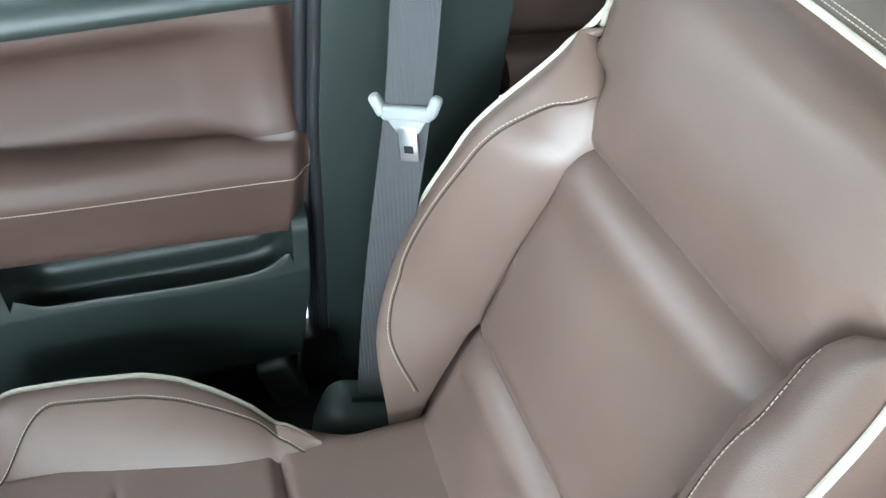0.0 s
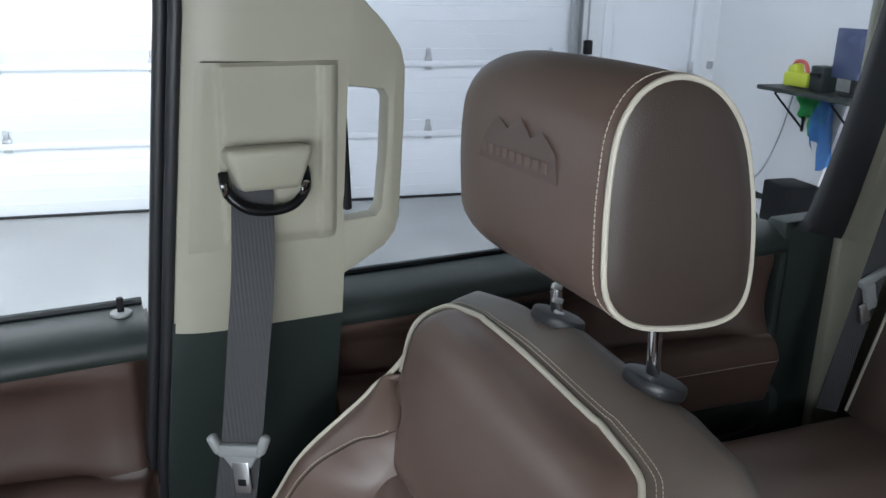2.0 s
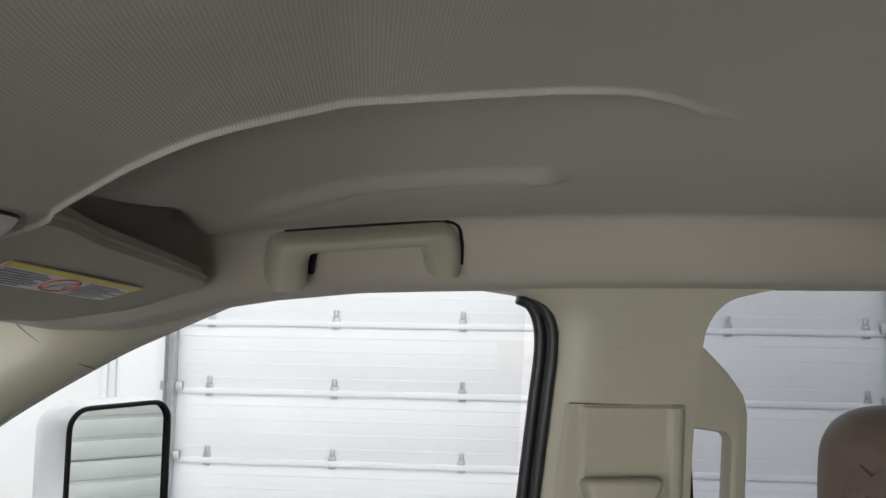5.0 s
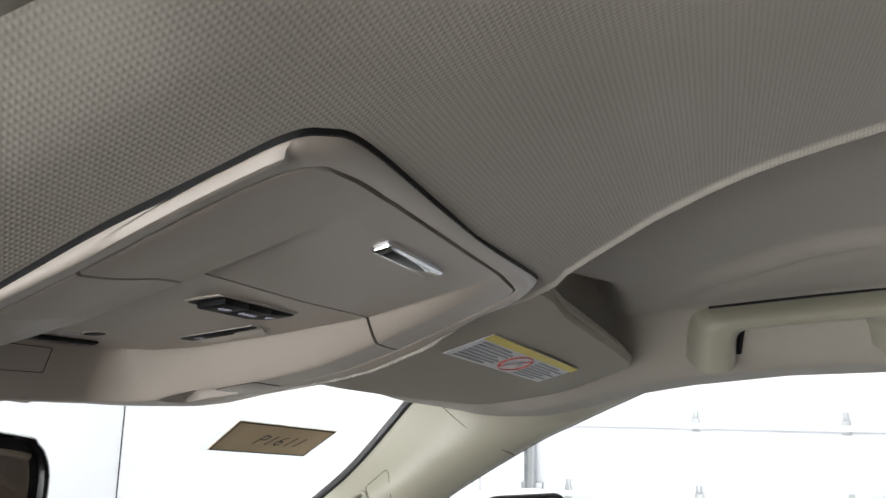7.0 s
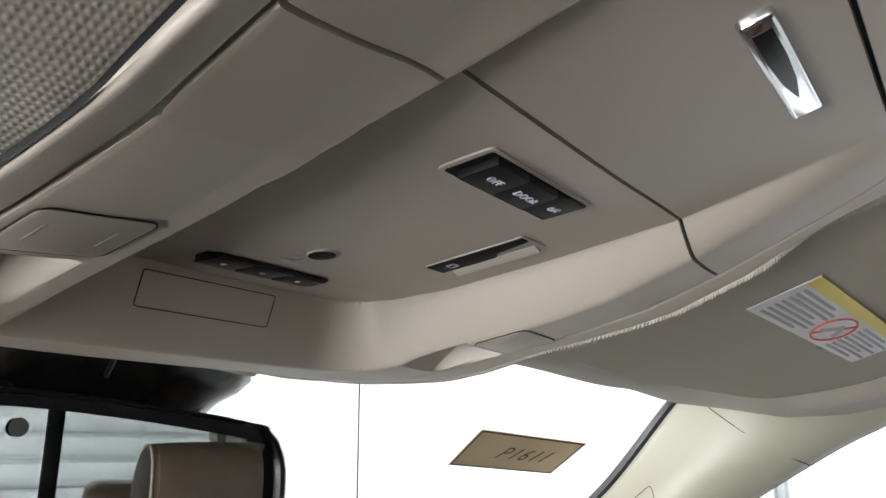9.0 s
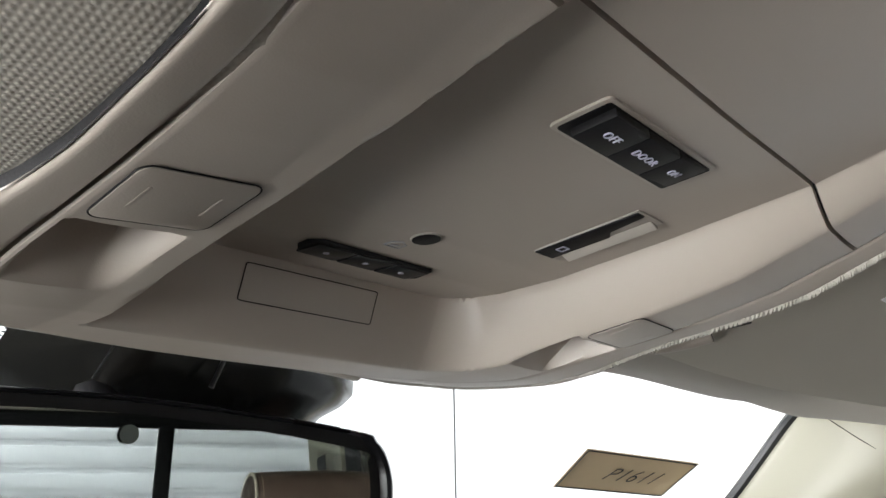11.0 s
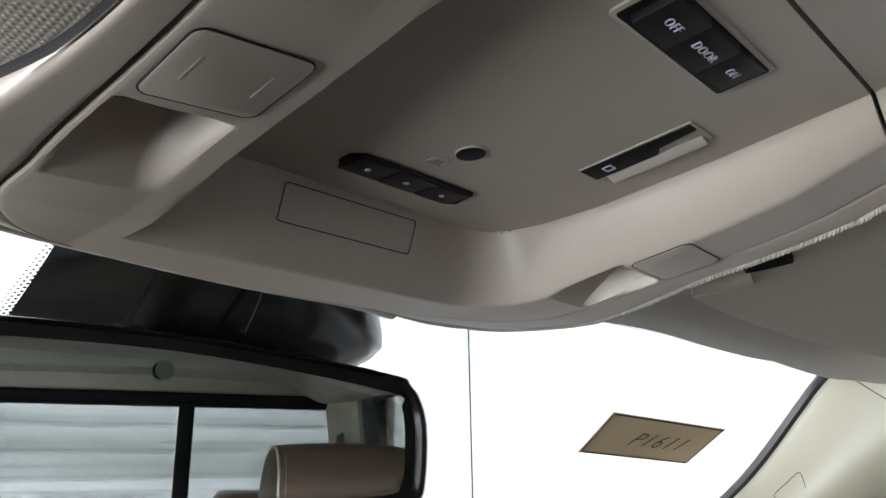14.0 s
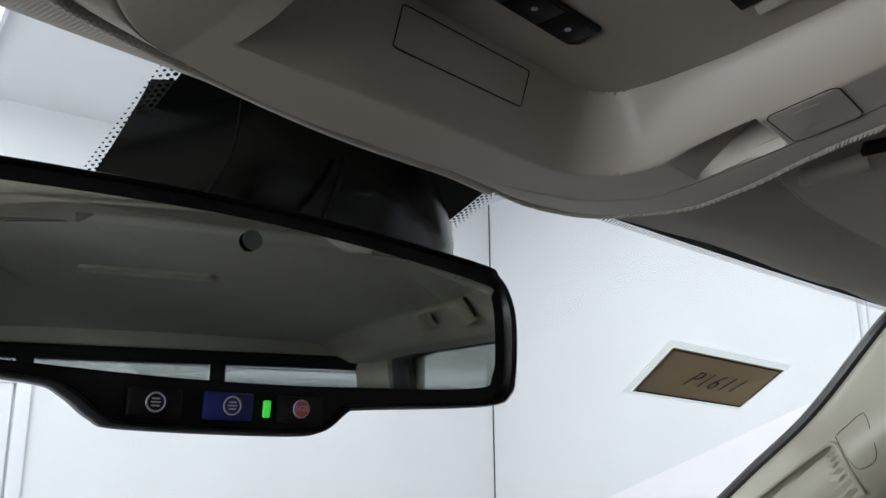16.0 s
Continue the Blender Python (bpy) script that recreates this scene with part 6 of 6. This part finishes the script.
    out = Vector((0, -(lo.z - hi.z), lo.y - hi.y)).normalized()
    out = -out if out.y > 0 else out
    ring = [hi.lerp(lo, y + 0.5) + Vector((-0.00025 + 0.0625 * x, 0, 0)) + out * 0.0006 for x, y in rounded(1, 1, 0.04, 3)]
    part("blank_gap", tube(ring, 0.0002, 6, closed=True), BLACK_MATT, ob)
    # chrome bin latch
    m = console_plane(0.003, 0.4975)
    latch = part("bin_latch", plate(rounded(0.060, 0.0088, 0.0016), 0.0024, m @ pose(-0.002, 0, 0), 0.0013), CHROME, bin_door, "chrome bin latch")
    part("latch_well", plate([(-0.027, -0.0024), (-0.012, -0.0025), (0.003, -0.0018), (0.015, 0), (0.003, 0.0018), (-0.012, 0.0025), (-0.027, 0.0024)], 0.0027, m, 0.0002), BLACK, latch)
    return ob


overhead_console()


# ---------------------------------------------------------------- mirror and sensor housing
def rear_view_mirror():
    ob = thing("rear_view_mirror", "black framed interior mirror with three lit buttons", "rear-view mirror")
    m = Matrix.Translation((-0.011, 0.812, 1.5885)) @ pose(0, 0, 0, MIRROR_TILT, 0, MIRROR_YAW) @ pose(0, 0, 0, 0, MIRROR_ROLL, 0) @ Matrix.Diagonal((0.935, 1, 0.95, 1))
    # local: x right, z up, -y towards the cabin
    top = [(-0.137, 0.032), (-0.125, 0.040), (0.0, 0.0425), (0.116, 0.0345), (0.134, 0.0285)]
    out = [(0.1425, 0.017), (0.1455, 0.002), (0.1450, -0.020), (0.1415, -0.030), (0.127, -0.0355), (0.058, -0.040), (0.050, -0.042), (0.039, -0.050), (0.020, -0.052), (-0.040, -0.051), (-0.052, -0.048), (-0.063, -0.040), (-0.075, -0.036), (-0.125, -0.032), (-0.137, -0.026), (-0.141, -0.010), (-0.140, 0.018)]
    ring = spline([(x, 0, z) for x, z in top + out], 110, closed=True)
    rows = []
    for k, d in ((0.945, -0.001), (0.962, -0.0045), (0.980, -0.0050), (0.996, -0.0030), (1.008, 0.002), (1.010, 0.008), (1.0, 0.014), (0.93, 0.020), (0.75, 0.026), (0.02, 0.028)):
        rows.append([m @ Vector((p.x * k, d, p.z * k - 0.002 * (1 - k))) for p in ring])
    part("housing", grid(rows, close_v=True), BLACK, ob, "black plastic housing")
    gl = spline([(x, 0, z) for x, z in ((-0.128, 0.026), (-0.120, 0.031), (0.0, 0.0345), (0.116, 0.0245), (0.1275, 0.016), (0.1300, -0.006), (0.1285, -0.021), (0.118, -0.0275), (0.05, -0.031), (0.0, -0.032), (-0.05, -0.031), (-0.118, -0.027), (-0.129, -0.02), (-0.1310, 0.0))], 90, closed=True)
    bm = bmesh.new()
    bm.faces.new([bm.verts.new(m @ Vector((p.x, -0.0035, p.z))) for p in gl])
    bmesh.ops.solidify(bm, geom=bm.faces[:], thickness=0.002)
    part("glass", bm, MIRROR, ob, "mirror glass", soft=False)
    bm = bmesh.new()
    bm.faces.new([bm.verts.new(m @ Vector((p.x * 0.985, -0.0012, p.z * 0.985))) for p in ring])
    part("bezel", bm, BLACK_MATT, ob, soft=False)
    part("sensor", disc(0.0042, 0.0003, m @ pose(-0.0005, -0.0058, 0.0255, 90), 20), SENSOR, ob)
    for x, mat in ((-0.033, BLACK), (-0.0045, BLUE), (0.026, BLACK)):
        b = part("button", block(0.020, 0.003, 0.0105, m @ pose(x, -0.005, -0.0415), 0.001), mat, ob)
        at = m @ pose(x + (0.001 if mat is BLUE else 0), -0.0068, -0.0412, 90)
        part("symbol_ring", tube([at @ Vector((0.0034 * math.cos(a), 0.0034 * math.sin(a), 0)) for a in (math.pi * k / 14 for k in range(28))], 0.00035, 6, closed=True), PALE_PRINT, b)
        if x > 0:
            part("symbol_disc", disc(0.0033, 0.0006, at, 20), RED, b, "red emergency call symbol")
            letters("lettering", "SOS", 0.0032, at @ pose(0, 0, 0.0006), PALE_PRINT, b)
        else:
            part("symbol_mark", join(*(block(0.0036 - 0.0006 * abs(k), 0.0006, 0.0004, at @ pose(0, 0.0013 * k, 0.0001), 0) for k in (-1, 0, 1))), PALE_PRINT, b)
    part("status_light", block(0.0030, 0.002, 0.0066, m @ pose(0.0115, -0.0052, -0.0418), 0.0006), GREEN_LED, ob, "lit green status light")
    part("stem", tube(spline([m @ Vector((0.01, 0.02, 0.01)), (0.0, 0.86, 1.625), (0.0, 0.89, 1.655)], 10), 0.014, 12), BLACK_MATT, ob)
    return ob


MIRROR_TILT, MIRROR_YAW, MIRROR_ROLL = 1.25, -12.0, 1.6
rear_view_mirror()


def sensor_housing():
    ob = thing("sensor_housing", "glossy black camera housing between mirror and windscreen", "sensor housing")
    # cross-sections from the header down along the glass
    rows = []
    for t in (k / 10 for k in range(11)):
        z = mix(1.70, 1.625, t)
        y = 0.845 - 0.006 * t + 0.02 * t * t
        w0, w1 = mix(-0.024, -0.054, t), mix(0.154, 0.177 - 0.03 * smooth(0.7, 1, t), smooth(0, 0.7, t))
        row = [(w0 + 0.03, y + 0.10, z)]
        for j in range(21):
            s = j / 20
            row.append((mix(w0, w1, s), y + (0.034 * (1 - s / 0.24) if s < 0.24 else 0.022 * max(0, 2 * s - 1) ** 5) + 0.0015 * math.cos(14 * max(s, 0.24)), z))
        row.append((w1 - 0.004, y + 0.10, z))
        rows.append(row)
    rows.append([(x * 0.9, y + 0.035, 1.617) for x, y, z in rows[-1]])
    part("shell", grid(rows), HOUSING_GLOSS, ob)
    part("split_line", tube(spline([(0.005, 0.8465, 1.692), (0.001, 0.8455, 1.665), (-0.010, 0.8485, 1.640)], 14), 0.0004, 6), BLACK, ob)
    part("rib", tube(spline([(0.062, 0.8425, 1.675), (0.058, 0.8415, 1.66), (0.050, 0.8425, 1.640)], 12), 0.0014, 8), BLACK, ob)
    frit = thing("frit_border", "black dotted ceramic border printed on the windscreen", "windscreen border", kind="structure")

    def on_glass(x, y, lift=-0.003):
        return x, y, windshield_z(x, y) + lift
    bm = grid([[on_glass(x, y) for x in (-0.024 + 0.210 * j / 10 for j in range(11))] for y in (0.80 + 0.20 * k / 6 for k in range(7))])
    part("frit_patch", bm, BLACK_MATT, frit)
    dots = bmesh.new()
    for edge, sgn in ((-0.024, -1), (0.186, 1)):
        for c in range(4):
            for k in range(60):
                y = 0.80 + 0.0034 * k + (0.0017 if c % 2 else 0)
                x = edge + sgn * (0.0018 + 0.0026 * c)
                r = 0.00125 - 0.0002 * c
                dots.faces.new([dots.verts.new(on_glass(x + r * math.cos(a), y + r * math.sin(a))) for a in (math.pi * q / 3 for q in range(6))])
    for k in range(460):
        x = -0.8 + 1.6 * k / 460
        y = 0.8475 - 0.10 * (x / 0.8) ** 2 - 0.012 * smooth(0.16, 0.08, x)
        dots.faces.new([dots.verts.new(on_glass(x + dx, y + dy)) for dx, dy in ((0, 0), (0.0016, 0), (0.0013, 0.0045), (0.0003, 0.0045))])
    tagged(part("frit_dots", dots, BLACK_MATT, frit, soft=False), kind="stuff")
    # band along the top edge
    band = grid([[on_glass(x, 0.80 + d - 0.10 * (x / 0.8) ** 2 - 0.012 * smooth(0.16, 0.08, x)) for x in (-0.8 + 1.6 * j / 40 for j in range(41))] for d in (0.0, 0.02, 0.047)])
    part("frit_band", band, BLACK_MATT, frit)
    return ob


sensor_housing()


def stock_card():
    ob = thing("stock_card", "brown card with handwritten stock number taped inside the windscreen", "card")
    tl, tr, bl = Vector((0.55, 0.922, 1.629)), Vector((0.737, 0.886, 1.615)), Vector((0.592, 0.994, 1.592))
    ex, ey = tr - tl, bl - tl
    nrm = ex.cross(ey).normalized()
    if nrm.y > 0:
        nrm = -nrm

    def Q(a, b, h=0.004):
        return tl + ex * a + ey * b + nrm * h
    def sheet(a0, a1, b0, b1, h):
        return grid([[Q(a0, b0, h), Q(a1, b0, h)], [Q(a0, b1, h), Q(a1, b1, h)]], thick=0.0005)
    card = part("card", sheet(0, 1, 0, 1, 0.005), PAPER, ob, soft=False)
    rim = [Q(0.015, 0.03, 0.0058), Q(0.985, 0.03, 0.0058), Q(0.985, 0.97, 0.0058), Q(0.015, 0.97, 0.0058)]
    part("border", tube(rim, 0.0009, 5, closed=True), INK, card)
    tape = part("tape", sheet(-0.05, 1.04, -0.10, 1.10, 0.003), TAPE, ob, "clear tape", soft=False)
    tape.visible_shadow = False
    m = Matrix.Translation(Q(0.56, 0.52, 0.0066)) @ Matrix((ex.normalized(), nrm.cross(ex.normalized()), nrm)).transposed().to_4x4()
    letters("lettering", "P1611", 0.042, m @ Matrix.Diagonal((0.75, 1, 1, 1)), INK, card, 1.2, thin=0.0009)


stock_card()


def side_mirror():
    ob = thing("side_mirror", "white framed exterior door mirror with a chrome rim", "door mirror")
    m = pose(1.15, 0.715, 1.393, 0, 0, -37)
    ring = [(y, z) for y, z in rounded(0.205, 0.215, 0.035, 6)]
    rows = []
    for k, d in ((0.93, 0.006), (0.97, -0.004), (1.0, 0.0), (1.04, 0.02), (1.04, 0.06), (0.9, 0.10), (0.6, 0.13), (0.05, 0.14)):
        rows.append([m @ Vector((a * k, d, b * k)) for a, b in ring])
    part("housing", grid(rows, close_v=True), WHITE_STEEL, ob)
    part("rim", tube([m @ Vector((a * 0.97, -0.004, b * 0.97)) for a, b in ring], 0.0045, 8, closed=True), BLACK_MATT, ob)
    bm = bmesh.new()
    bm.faces.new([bm.verts.new(m @ Vector((a * 0.95, 0.0, b * 0.95))) for a, b in ring])
    part("glass", bm, MIRROR, ob, soft=False)
    part("arm", block(0.12, 0.06, 0.05, pose(0.98, 0.74, 1.33), 0.015), DARK, ob)


side_mirror()
